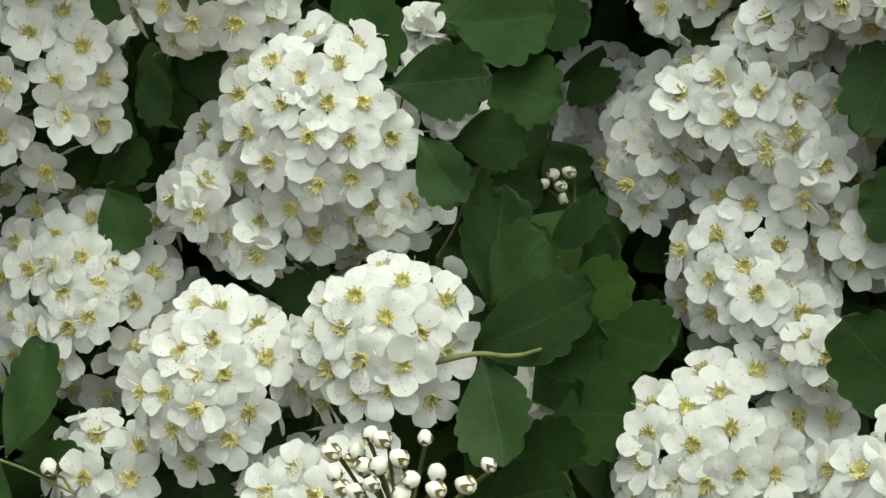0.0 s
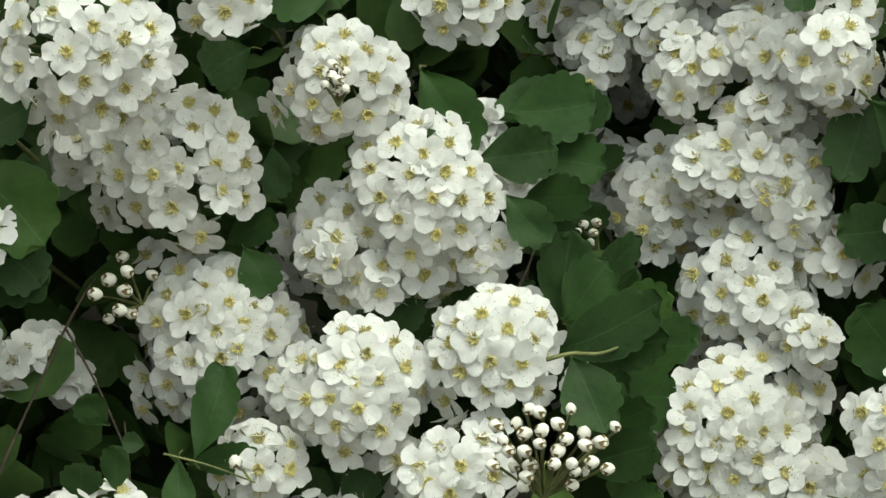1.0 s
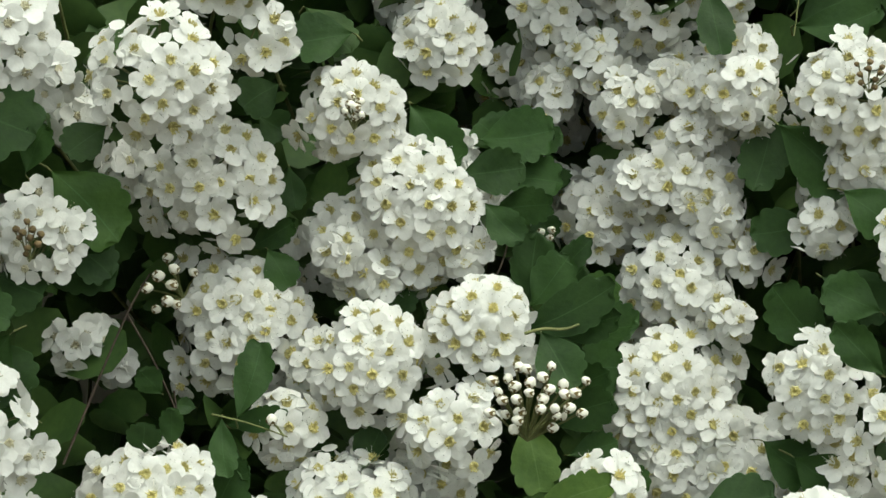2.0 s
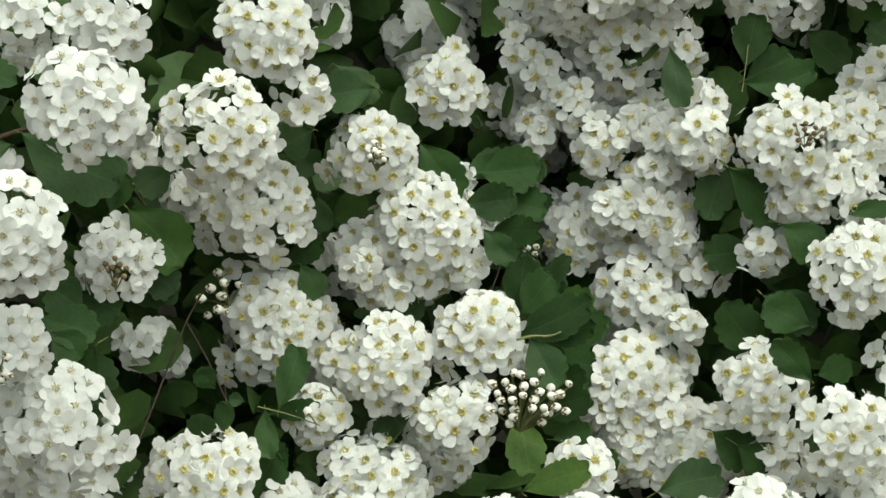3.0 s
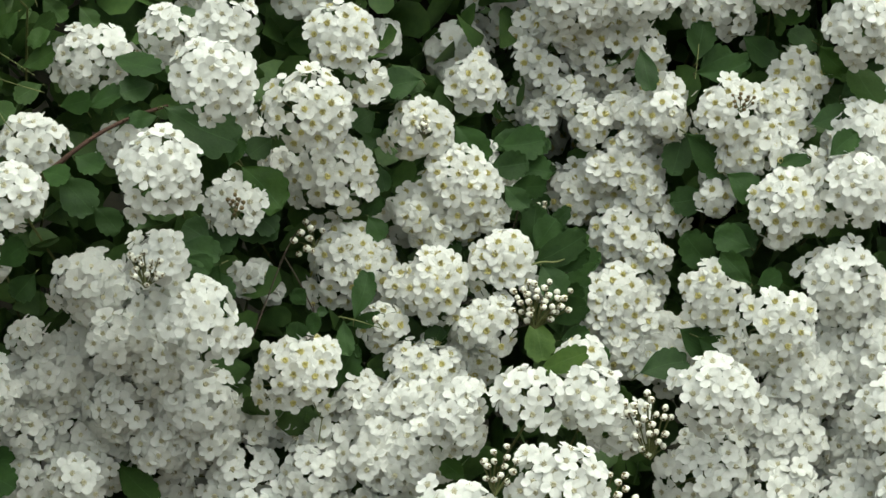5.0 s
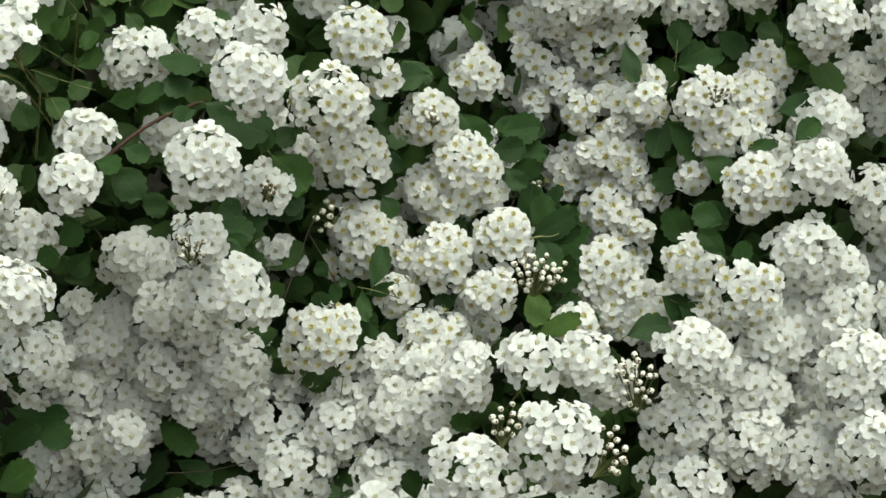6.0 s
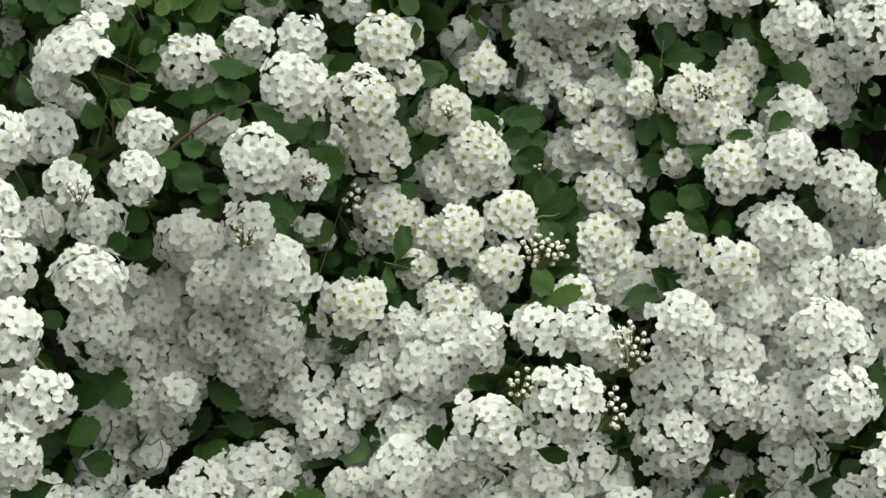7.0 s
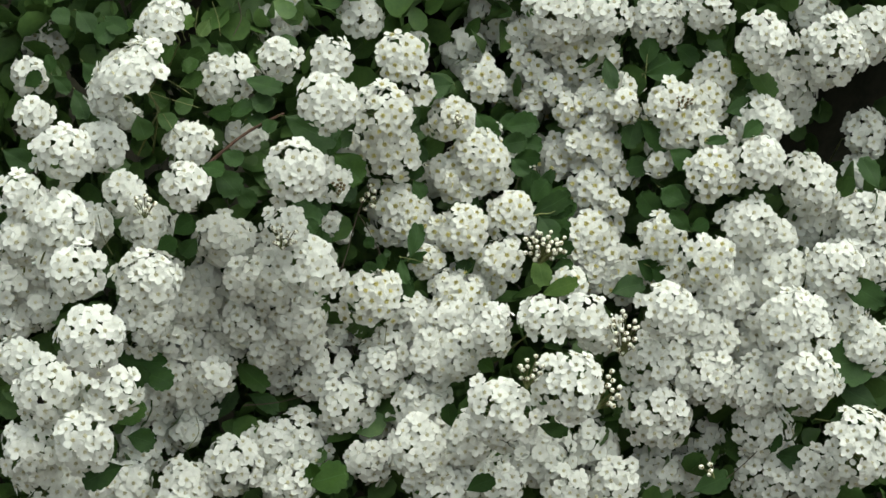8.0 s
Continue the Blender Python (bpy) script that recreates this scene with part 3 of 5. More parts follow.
leaf(-0.0322, 0.0164, -0.0521, -0.0467, 0.0186, -0.0460, 0.0132, 0, 0.00, 0.13)
leaf(-0.0347, -0.0040, -0.0662, -0.0476, -0.0074, -0.0536, 0.0101, 0, -0.20, 0.26)
leaf(-0.0412, 0.0231, -0.0221, -0.0260, 0.0252, -0.0327, 0.0137, 0, -0.07, 0.33)
leaf(-0.0542, 0.0101, -0.0875, -0.0395, 0.0142, -0.0980, 0.0148, 0, -0.24, 0.30)
leaf(-0.0459, 0.0254, -0.0439, -0.0293, 0.0210, -0.0533, 0.0136, 0, -0.21, 0.04)
leaf(-0.0304, 0.0130, -0.0665, -0.0205, 0.0103, -0.0625, 0.0096, 0, 0.09, 0.14)
leaf(-0.0230, 0.0221, -0.0187, -0.0073, 0.0185, -0.0171, 0.0063, 0, 0.14, 0.31)
sprig("broad dark spirea leaf behind two flower clusters")
leaf(-0.2639, -0.0173, 0.0029, -0.2347, -0.0177, -0.0122, 0.0231, 0, 0.09, 0.35)
leaf(-0.2353, 0.0016, -0.0193, -0.2202, 0.0078, -0.0366, 0.0192, 1, 0.12, 0.28)
leaf(-0.2391, -0.0118, -0.0202, -0.2343, -0.0117, -0.0084, 0.0086, 0, -0.18, 0.18)
leaf(-0.2319, 0.0132, -0.0377, -0.2219, 0.0135, -0.0457, 0.0128, 0, 0.13, 0.56)
leaf(-0.2555, -0.0091, -0.0544, -0.2464, -0.0122, -0.0623, 0.0113, 0, -0.29, 0.64)
leaf(-0.2513, -0.0066, -0.0605, -0.2396, -0.0050, -0.0748, 0.0155, 0, -0.21, 0.53)
leaf(-0.2453, 0.0206, -0.0424, -0.2200, 0.0166, -0.0455, 0.0137, 0, -0.36, 0.17)
leaf(-0.2474, -0.0016, -0.0498, -0.2576, -0.0039, -0.0424, 0.0133, 0, 0.32, 0.09)
sprig("pair of bright green leaves below a bud cluster")
leaf(-0.1200, 0.0134, -0.0794, -0.1158, 0.0079, -0.0979, 0.0126, 2, -0.06, 0.17)
leaf(-0.1188, 0.0026, -0.1011, -0.0991, -0.0072, -0.0920, 0.0109, 2, 0.04, 0.47)
leaf(-0.1085, 0.0243, -0.0892, -0.0962, 0.0241, -0.0857, 0.0084, 0, -0.19, 0.02)
leaf(-0.0976, 0.0237, -0.0923, -0.0885, 0.0224, -0.0978, 0.0080, 0, -0.14, 0.12)
sprig("leafy spirea sprig with rounded green leaves on a red-brown twig")
leaf(-0.2847, -0.0083, 0.0230, -0.2641, -0.0193, 0.0160, 0.0124, 0, 0.39, 0.43)
leaf(-0.2673, -0.0109, 0.0119, -0.2808, -0.0169, 0.0073, 0.0124, 0, 0.18, 0.52)
leaf(-0.2660, -0.0152, -0.0007, -0.2772, -0.0255, -0.0047, 0.0081, 0, -0.11, 0.17)
leaf(-0.3024, -0.0310, -0.0245, -0.2890, -0.0324, -0.0383, 0.0153, 0, -0.02, 0.20)
leaf(-0.2837, -0.0133, 0.0016, -0.2730, -0.0155, -0.0007, 0.0111, 0, 0.37, 0.68)
leaf(-0.2943, -0.0100, 0.0027, -0.2792, -0.0153, 0.0096, 0.0111, 0, -0.19, 0.79)
sprig("single dark green spirea leaf hanging before white flowers")
leaf(-0.0736, 0.0442, 0.0301, -0.0702, 0.0359, 0.0110, 0.0099, 0, -0.11, 0.26)
sprig("leafy spirea sprig in the shade of white flower clusters")
leaf(-0.0508, 0.0399, 0.0242, -0.0484, 0.0402, 0.0412, 0.0129, 0, 0.21, 0.33)
leaf(-0.0516, 0.0423, 0.0199, -0.0294, 0.0337, 0.0250, 0.0118, 0, 0.10, 0.30)
leaf(0.0001, 0.0438, 0.0310, 0.0124, 0.0491, 0.0202, 0.0134, 1, -0.00, -0.02)
leaf(0.0124, 0.0440, 0.0262, 0.0232, 0.0328, 0.0056, 0.0157, 1, 0.29, 0.14)
leaf(-0.0181, 0.0504, 0.0452, -0.0040, 0.0386, 0.0418, 0.0094, 1, -0.12, 0.25)
leaf(-0.0059, 0.0326, -0.0019, 0.0117, 0.0340, 0.0028, 0.0127, 0, -0.20, 0.38)
leaf(-0.0017, 0.0102, -0.0155, 0.0096, 0.0101, -0.0063, 0.0105, 0, -0.14, 0.21)
leaf(-0.0303, 0.0553, 0.0359, -0.0160, 0.0600, 0.0243, 0.0151, 0, 0.34, 0.42)
leaf(-0.0501, 0.0438, 0.0206, -0.0356, 0.0435, 0.0278, 0.0141, 0, 0.23, 0.22)
leaf(0.0021, 0.0534, 0.0136, 0.0145, 0.0504, 0.0063, 0.0134, 1, -0.17, 0.25)
leaf(0.0055, 0.0533, 0.0266, 0.0159, 0.0499, 0.0157, 0.0134, 1, 0.55, 0.21)
sprig("dark spirea leaves below a flower cluster")
leaf(-0.0610, 0.0149, -0.0842, -0.0474, 0.0166, -0.0932, 0.0140, 0, 0.26, 0.21)
leaf(-0.0780, 0.0078, -0.1018, -0.0576, 0.0101, -0.0972, 0.0139, 0, -0.44, 0.27)
leaf(-0.0882, -0.0124, -0.1257, -0.0871, -0.0106, -0.1054, 0.0113, 0, -0.48, 0.02)
leaf(0.0092, 0.0120, -0.1241, 0.0192, 0.0137, -0.1100, 0.0110, 0, -0.05, 0.03)
leaf(-0.1972, 0.0254, -0.0970, -0.1876, 0.0232, -0.0943, 0.0099, 0, -0.11, 0.39)
leaf(-0.1986, 0.0231, -0.1098, -0.1916, 0.0216, -0.0934, 0.0148, 0, -0.06, 0.12)
sprig("small spirea leaves on thin green stems")
leaf(-0.3878, -0.0136, 0.0256, -0.3885, -0.0154, 0.0370, 0.0072, 0, 0.27, 0.32)
leaf(-0.3867, -0.0179, 0.0260, -0.3774, -0.0184, 0.0166, 0.0087, 0, -0.03, -0.01)
leaf(-0.4017, -0.0082, 0.0198, -0.3926, -0.0126, 0.0272, 0.0094, 0, 0.13, 0.27)
leaf(-0.4142, 0.0004, -0.0145, -0.3967, -0.0086, -0.0251, 0.0139, 0, -0.32, 0.27)
leaf(-0.3752, -0.0027, 0.0179, -0.3688, -0.0085, 0.0010, 0.0117, 0, -0.07, 0.18)
leaf(-0.3424, -0.0178, 0.0043, -0.3377, -0.0193, -0.0092, 0.0131, 1, 0.06, 0.44)
leaf(-0.3197, -0.0065, 0.0187, -0.3060, -0.0082, 0.0251, 0.0096, 1, 0.27, 0.41)
leaf(-0.3129, 0.0025, 0.0464, -0.3030, -0.0055, 0.0357, 0.0096, 1, -0.01, 0.35)
leaf(-0.3732, 0.0086, 0.0597, -0.3650, 0.0050, 0.0475, 0.0125, 0, 0.11, 0.48)
leaf(-0.3078, -0.0063, 0.0356, -0.3165, -0.0088, 0.0260, 0.0088, 1, -0.35, 0.49)
leaf(-0.3363, -0.0103, 0.0170, -0.3263, -0.0140, 0.0083, 0.0095, 1, 0.14, -0.02)
leaf(-0.3770, 0.0091, 0.0513, -0.3853, 0.0134, 0.0598, 0.0111, 0, 0.15, 0.22)
leaf(-0.3497, 0.0082, 0.0515, -0.3634, 0.0048, 0.0432, 0.0125, 0, 0.02, 0.22)
sprig("spirea leaves in a gap between flower clusters")
leaf(-0.3564, 0.0329, -0.1336, -0.3258, 0.0238, -0.1375, 0.0135, 0, -0.22, 0.50)
leaf(-0.2841, 0.0530, -0.1559, -0.2793, 0.0451, -0.1360, 0.0145, 1, 0.01, 0.27)
leaf(-0.2884, 0.0412, -0.1400, -0.2704, 0.0247, -0.1548, 0.0131, 1, 0.11, 0.18)
leaf(-0.3007, 0.0543, -0.1774, -0.2860, 0.0574, -0.1569, 0.0115, 0, -0.14, 0.07)
leaf(-0.2811, 0.0427, -0.1593, -0.2637, 0.0336, -0.1690, 0.0108, 0, 0.03, 0.40)
sprig("three-lobed green spirea leaf at the edge of a flower cluster")
leaf(-0.2502, 0.0153, -0.2075, -0.2272, 0.0065, -0.1994, 0.0199, 1, -0.30, 0.46)
leaf(-0.2439, 0.0189, -0.2149, -0.2496, 0.0117, -0.1934, 0.0115, 1, 0.24, 0.24)
leaf(-0.2311, 0.0215, -0.1949, -0.2301, 0.0150, -0.2116, 0.0154, 0, -0.13, 0.34)
sprig("large dark green spirea leaves among flower clusters")
leaf(0.0802, -0.0070, -0.1427, 0.0453, -0.0014, -0.1449, 0.0287, 0, -0.04, 0.44)
leaf(0.0427, -0.0197, -0.1735, 0.0728, -0.0109, -0.1740, 0.0170, 0, -0.04, 0.02)
leaf(0.0507, -0.0025, -0.0945, 0.0757, -0.0185, -0.1087, 0.0162, 0, -0.28, 0.12)
leaf(0.0193, 0.0124, -0.1985, 0.0436, 0.0009, -0.2023, 0.0165, 0, -0.27, 0.36)
leaf(0.0074, 0.0067, -0.1949, 0.0200, -0.0091, -0.1851, 0.0132, 0, -0.26, 0.65)
leaf(0.0779, -0.0002, -0.1702, 0.0575, 0.0049, -0.1591, 0.0156, 0, 0.10, 0.34)
leaf(0.0803, 0.0138, -0.0462, 0.0713, 0.0212, -0.0282, 0.0133, 0, 0.11, 0.27)
sprig("small green spirea leaves below white flowers")
leaf(-0.1728, -0.0171, -0.1709, -0.1757, -0.0213, -0.1557, 0.0101, 0, -0.01, 0.10)
leaf(-0.0849, -0.0101, -0.1246, -0.0884, -0.0161, -0.1045, 0.0098, 1, -0.14, 0.24)
leaf(-0.1257, -0.0265, -0.1693, -0.1094, -0.0322, -0.1726, 0.0090, 0, 0.17, -0.02)
leaf(-0.1661, -0.0257, -0.2048, -0.1502, -0.0301, -0.1974, 0.0112, 0, 0.37, 0.26)
leaf(-0.3549, -0.1117, -0.1662, -0.3760, -0.1066, -0.1761, 0.0152, 0, 0.23, 0.51)
leaf(-0.0313, -0.0005, -0.2158, -0.0098, -0.0010, -0.2066, 0.0140, 0, -0.28, 0.20)
leaf(-0.1479, -0.0107, -0.1418, -0.1570, -0.0127, -0.1343, 0.0090, 1, -0.31, 0.16)
sprig("yellow-green spirea leaves and shoots beside drooping flowers")
leaf(-0.3219, 0.0037, 0.0586, -0.3102, -0.0050, 0.0501, 0.0096, 2, -0.33, 0.29)
leaf(-0.3163, -0.0040, 0.0338, -0.3054, -0.0088, 0.0386, 0.0081, 1, -0.14, 0.06)
leaf(-0.3016, -0.0010, 0.0549, -0.3084, -0.0034, 0.0451, 0.0081, 2, -0.08, 0.17)
leaf(-0.2978, -0.0024, 0.0427, -0.2905, -0.0050, 0.0342, 0.0081, 1, -0.09, 0.33)
leaf(-0.3215, -0.0030, 0.0406, -0.3284, -0.0028, 0.0305, 0.0088, 1, 0.07, 0.12)
leaf(-0.3113, -0.0096, 0.0118, -0.3216, -0.0127, 0.0053, 0.0095, 1, 0.09, 0.21)
leaf(-0.3049, -0.0100, 0.0033, -0.2914, -0.0143, 0.0064, 0.0096, 0, -0.50, -0.29)
leaf(-0.3320, -0.0155, 0.0051, -0.3222, -0.0181, -0.0036, 0.0110, 1, 0.07, 0.53)
leaf(-0.3705, -0.0037, 0.0327, -0.3624, -0.0034, 0.0190, 0.0110, 0, 0.04, 0.25)
leaf(-0.3584, 0.0118, 0.0561, -0.3466, 0.0027, 0.0476, 0.0111, 0, 0.18, 0.13)
leaf(-0.3682, -0.0098, 0.0002, -0.3579, -0.0107, 0.0086, 0.0095, 1, 0.04, 0.30)
leaf(-0.2904, -0.0201, -0.0355, -0.2804, -0.0197, -0.0459, 0.0110, 0, -0.10, 0.17)
leaf(-0.2978, -0.0182, -0.0160, -0.2862, -0.0234, -0.0226, 0.0110, 0, -0.08, 0.58)
leaf(-0.3247, -0.0333, -0.0580, -0.3130, -0.0379, -0.0495, 0.0123, 0, 0.24, 0.42)
leaf(-0.3119, -0.0266, -0.0611, -0.3204, -0.0255, -0.0712, 0.0110, 0, 0.16, 0.05)
leaf(-0.3339, -0.0393, -0.0657, -0.3238, -0.0416, -0.0595, 0.0108, 0, 0.32, 0.11)
leaf(-0.3089, -0.0292, -0.0222, -0.2972, -0.0370, -0.0258, 0.0102, 0, 0.32, 0.17)
sprig("shaded spirea leaves behind a round flower cluster")
leaf(-0.1157, 0.0702, -0.0181, -0.1079, 0.0655, -0.0227, 0.0103, 0, 0.36, 0.44)
leaf(-0.1394, 0.0527, -0.0377, -0.1329, 0.0523, -0.0340, 0.0101, 0, 0.11, 0.18)
leaf(-0.1259, 0.0569, -0.0121, -0.1323, 0.0557, -0.0052, 0.0135, 0, 0.14, 0.43)
leaf(-0.1483, 0.0528, -0.0197, -0.1401, 0.0536, -0.0120, 0.0124, 0, 0.04, 0.16)
leaf(-0.1134, 0.0462, -0.0690, -0.1049, 0.0439, -0.0616, 0.0120, 0, 0.22, 0.54)
leaf(-0.1100, 0.0590, -0.0502, -0.1035, 0.0566, -0.0430, 0.0112, 0, -0.10, 0.50)
leaf(-0.1170, 0.0617, -0.0289, -0.1121, 0.0625, -0.0369, 0.0091, 0, 0.14, -0.01)
leaf(-0.2232, 0.0116, -0.0083, -0.2331, 0.0086, -0.0159, 0.0113, 0, -0.10, 0.29)
leaf(-0.1749, 0.0379, 0.0068, -0.1815, 0.0311, 0.0156, 0.0116, 0, 0.25, 0.31)
leaf(-0.1825, 0.0308, 0.0030, -0.1919, 0.0301, -0.0038, 0.0132, 0, -0.24, 0.24)
leaf(-0.1882, 0.0378, -0.0049, -0.1806, 0.0390, -0.0094, 0.0101, 0, -0.31, 0.31)
leaf(-0.1639, 0.0302, 0.0160, -0.1802, 0.0309, 0.0137, 0.0149, 0, -0.14, 0.41)
leaf(-0.1763, 0.0357, 0.0228, -0.1640, 0.0315, 0.0111, 0.0124, 1, 0.25, 0.36)
leaf(-0.2597, -0.0057, -0.0511, -0.2421, -0.0090, -0.0553, 0.0144, 0, 0.40, 0.42)
leaf(-0.2429, -0.0086, -0.0583, -0.2527, -0.0053, -0.0741, 0.0154, 0, -0.24, 0.12)
leaf(-0.2407, -0.0072, -0.0715, -0.2595, -0.0039, -0.0585, 0.0169, 0, 0.18, 0.24)
leaf(-0.2384, -0.0006, -0.0794, -0.2501, 0.0002, -0.0751, 0.0121, 0, -0.21, 0.29)
leaf(-0.2494, 0.0067, -0.0452, -0.2366, 0.0010, -0.0496, 0.0146, 0, 0.07, 0.15)
leaf(-0.2300, 0.0126, -0.0397, -0.2212, 0.0091, -0.0306, 0.0113, 0, 0.01, 0.61)
sprig("green spirea leaves in a flowerless patch of the shrub")
leaf(-0.3781, 0.0011, -0.1384, -0.3619, -0.0071, -0.1269, 0.0147, 0, -0.12, 0.46)
leaf(-0.3738, 0.0077, -0.1529, -0.3544, 0.0018, -0.1444, 0.0155, 0, 0.35, 0.29)
leaf(-0.3577, 0.0082, -0.1678, -0.3398, 0.0058, -0.1565, 0.0156, 1, 0.07, 0.60)
leaf(-0.3764, 0.0372, -0.1657, -0.3619, 0.0361, -0.1768, 0.0148, 0, 0.10, 0.30)
leaf(-0.3408, 0.0157, -0.1410, -0.3245, 0.0059, -0.1466, 0.0148, 0, -0.18, 0.55)
leaf(-0.3660, 0.0362, -0.1828, -0.3808, 0.0386, -0.1713, 0.0149, 0, 0.10, 0.38)
leaf(-0.3561, 0.0131, -0.1524, -0.3374, 0.0068, -0.1379, 0.0141, 0, 0.07, 0.07)
leaf(-0.3503, 0.0144, -0.1762, -0.3344, 0.0125, -0.1811, 0.0142, 0, -0.14, 0.21)
leaf(-0.3807, 0.0004, -0.1261, -0.3702, -0.0007, -0.1160, 0.0133, 1, -0.07, 0.38)
sprig("green spirea leaves beside a dark gap in the shrub")
leaf(0.0094, 0.0475, 0.0107, 0.0230, 0.0453, 0.0191, 0.0127, 0, 0.07, 0.51)
leaf(0.0287, 0.0454, 0.0290, 0.0142, 0.0378, 0.0357, 0.0127, 1, -0.32, 0.37)
leaf(0.0015, 0.0554, 0.0292, -0.0108, 0.0573, 0.0380, 0.0128, 0, 0.40, 0.40)
leaf(0.0666, 0.0132, -0.0802, 0.0534, 0.0155, -0.0871, 0.0126, 0, -0.18, 0.40)

# ---- twigs ----
twig("twig", "thin bare brown twig inside the shrub", BARK, 0.00031, -0.2328, 0.0086, -0.0913, -0.2268, 0.0120, -0.0755, -0.2194, 0.0226, -0.0551, -0.2138, 0.0240, -0.0449)
twig("twig", "thin bare brown twig inside the shrub", BARK, 0.00027, -0.2194, 0.0226, -0.0551, -0.2126, 0.0219, -0.0666, -0.2068, 0.0209, -0.0787)
twig("twig", "red-brown woody twig among leaves", REDBARK, 0.00088, -0.3080, -0.0290, -0.0240, -0.2975, -0.0270, -0.0150, -0.2862, -0.0230, -0.0068, -0.2740, -0.0170, -0.0005, -0.2630, -0.0090, 0.0035)
twig("stem", "thin green flower stem", STALK, 0.00022, -0.1973, 0.0153, -0.0792, -0.1880, 0.0163, -0.0815, -0.1785, 0.0162, -0.0847)
twig("stem", "thin green flower stem", STALK, 0.00042, -0.1220, 0.0229, -0.0595, -0.1158, 0.0245, -0.0578, -0.1095, 0.0258, -0.0577, -0.1037, 0.0286, -0.0556)
twig("twig", "thin bare brown twig inside the shrub", BARK, 0.00024, -0.1273, 0.0386, -0.0459, -0.1254, 0.0409, -0.0415, -0.1239, 0.0427, -0.0361, -0.1223, 0.0442, -0.0308)
twig("twig", "thin bare brown twig inside the shrub", BARK, 0.00026, -0.0136, -0.0086, -0.2071, -0.0038, -0.0080, -0.1995, 0.0045, -0.0074, -0.1919)
twig("stem", "thin green flower stem", STALK, 0.00020, -0.3373, -0.0176, 0.0171, -0.3225, -0.0209, 0.0120, -0.3091, -0.0211, 0.0080)
twig("stem", "thin green flower stem", STALK, 0.00020, -0.3415, -0.0102, 0.0318, -0.3251, -0.0153, 0.0224, -0.3133, -0.0170, 0.0148)
twig("twig", "thin bare brown twig inside the shrub", BARK, 0.00030, -0.2865, -0.0000, 0.0635, -0.2852, -0.0022, 0.0544, -0.2899, -0.0055, 0.0453)
twig("stem", "thin green flower stem", STALK, 0.00022, -0.0497, 0.0413, 0.0367, -0.0507, 0.0388, 0.0268, -0.0521, 0.0368, 0.0168)
twig("twig", "thin bare brown twig inside the shrub", BARK, 0.00022, -0.2078, 0.0257, -0.0745, -0.2062, 0.0236, -0.0841, -0.2054, 0.0225, -0.0923)
twig("stem", "thin green flower stem", STALK, 0.00027, -0.2069, 0.0233, -0.0845, -0.2046, 0.0225, -0.0966, -0.2085, 0.0217, -0.1089, -0.2044, 0.0238, -0.1214)
twig("stem", "thin green flower stem", STALK, 0.00028, -0.1989, 0.0196, -0.1027, -0.2031, 0.0202, -0.1155, -0.2054, 0.0172, -0.1299)
twig("twig", "thin bare brown twig inside the shrub", BARK, 0.00026, -0.2842, 0.0284, -0.1636, -0.2650, 0.0307, -0.1629, -0.2456, 0.0324, -0.1589)
twig("stem", "thin green flower stem", STALK, 0.00026, -0.3165, 0.0212, -0.1865, -0.3100, 0.0219, -0.1772, -0.3113, 0.0231, -0.1681)
twig("stem", "thin green flower stem", STALK, 0.00026, -0.2034, 0.0286, -0.1275, -0.1950, 0.0327, -0.1218, -0.1917, 0.0322, -0.1089)
twig("stem", "thin green flower stem", STALK, 0.00020, -0.3213, 0.0088, 0.0642, -0.3179, 0.0055, 0.0520, -0.3150, 0.0030, 0.0430)
twig("stem", "thin green flower stem", STALK, 0.00020, -0.3077, 0.0059, 0.0608, -0.3094, 0.0026, 0.0486, -0.3059, -0.0008, 0.0365)
twig("stem", "thin green flower stem", STALK, 0.00020, -0.3286, -0.0211, 0.0049, -0.3229, -0.0248, -0.0043, -0.3171, -0.0240, -0.0104)
twig("stem", "thin green flower stem", STALK, 0.00020, -0.3642, -0.0351, -0.0471, -0.3615, -0.0362, -0.0591, -0.3572, -0.0406, -0.0677)
twig("stem", "thin green flower stem", STALK, 0.00020, -0.3000, 0.0080, 0.0635, -0.2971, 0.0055, 0.0543, -0.2961, 0.0027, 0.0452)

# ---- bud clusters ----
bud_cluster(-0.1178, -0.0068, -0.0726, 0.0123, 0.0086, -0.1195, 0.0044, -0.0837, 30, 0.00128, "dense cluster of round cream flower buds on green stalks")
bud_cluster(-0.2108, 0.0323, -0.0481, 0.0071, 0.0079, -0.2071, 0.0397, -0.0520, 9, 0.00136, "loose cluster of round white flower buds")
bud_cluster(-0.1631, 0.0170, -0.0034, 0.0029, 0.0034, -0.1630, 0.0212, -0.0084, 7, 0.00107, "few round white buds in the middle of a flower cluster")
bud_cluster(-0.0777, -0.0263, -0.1190, 0.0094, 0.0127, -0.0761, -0.0172, -0.1337, 24, 0.00138, "cluster of round white flower buds on green stalks")
bud_cluster(-0.1362, -0.0648, -0.1316, 0.0078, 0.0078, -0.1380, -0.0569, -0.1434, 13, 0.00132, "loose cluster of round white flower buds above a flower cluster")
bud_cluster(-0.0902, -0.0502, -0.1466, 0.0067, 0.0114, -0.0983, -0.0432, -0.1584, 15, 0.00139, "cluster of round white flower buds beside a flower cluster")
bud_cluster(-0.2672, -0.0538, -0.0585, 0.0075, 0.0067, -0.2681, -0.0461, -0.0662, 16, 0.00110, "tiny cream flower buds clustered on brownish stalks")
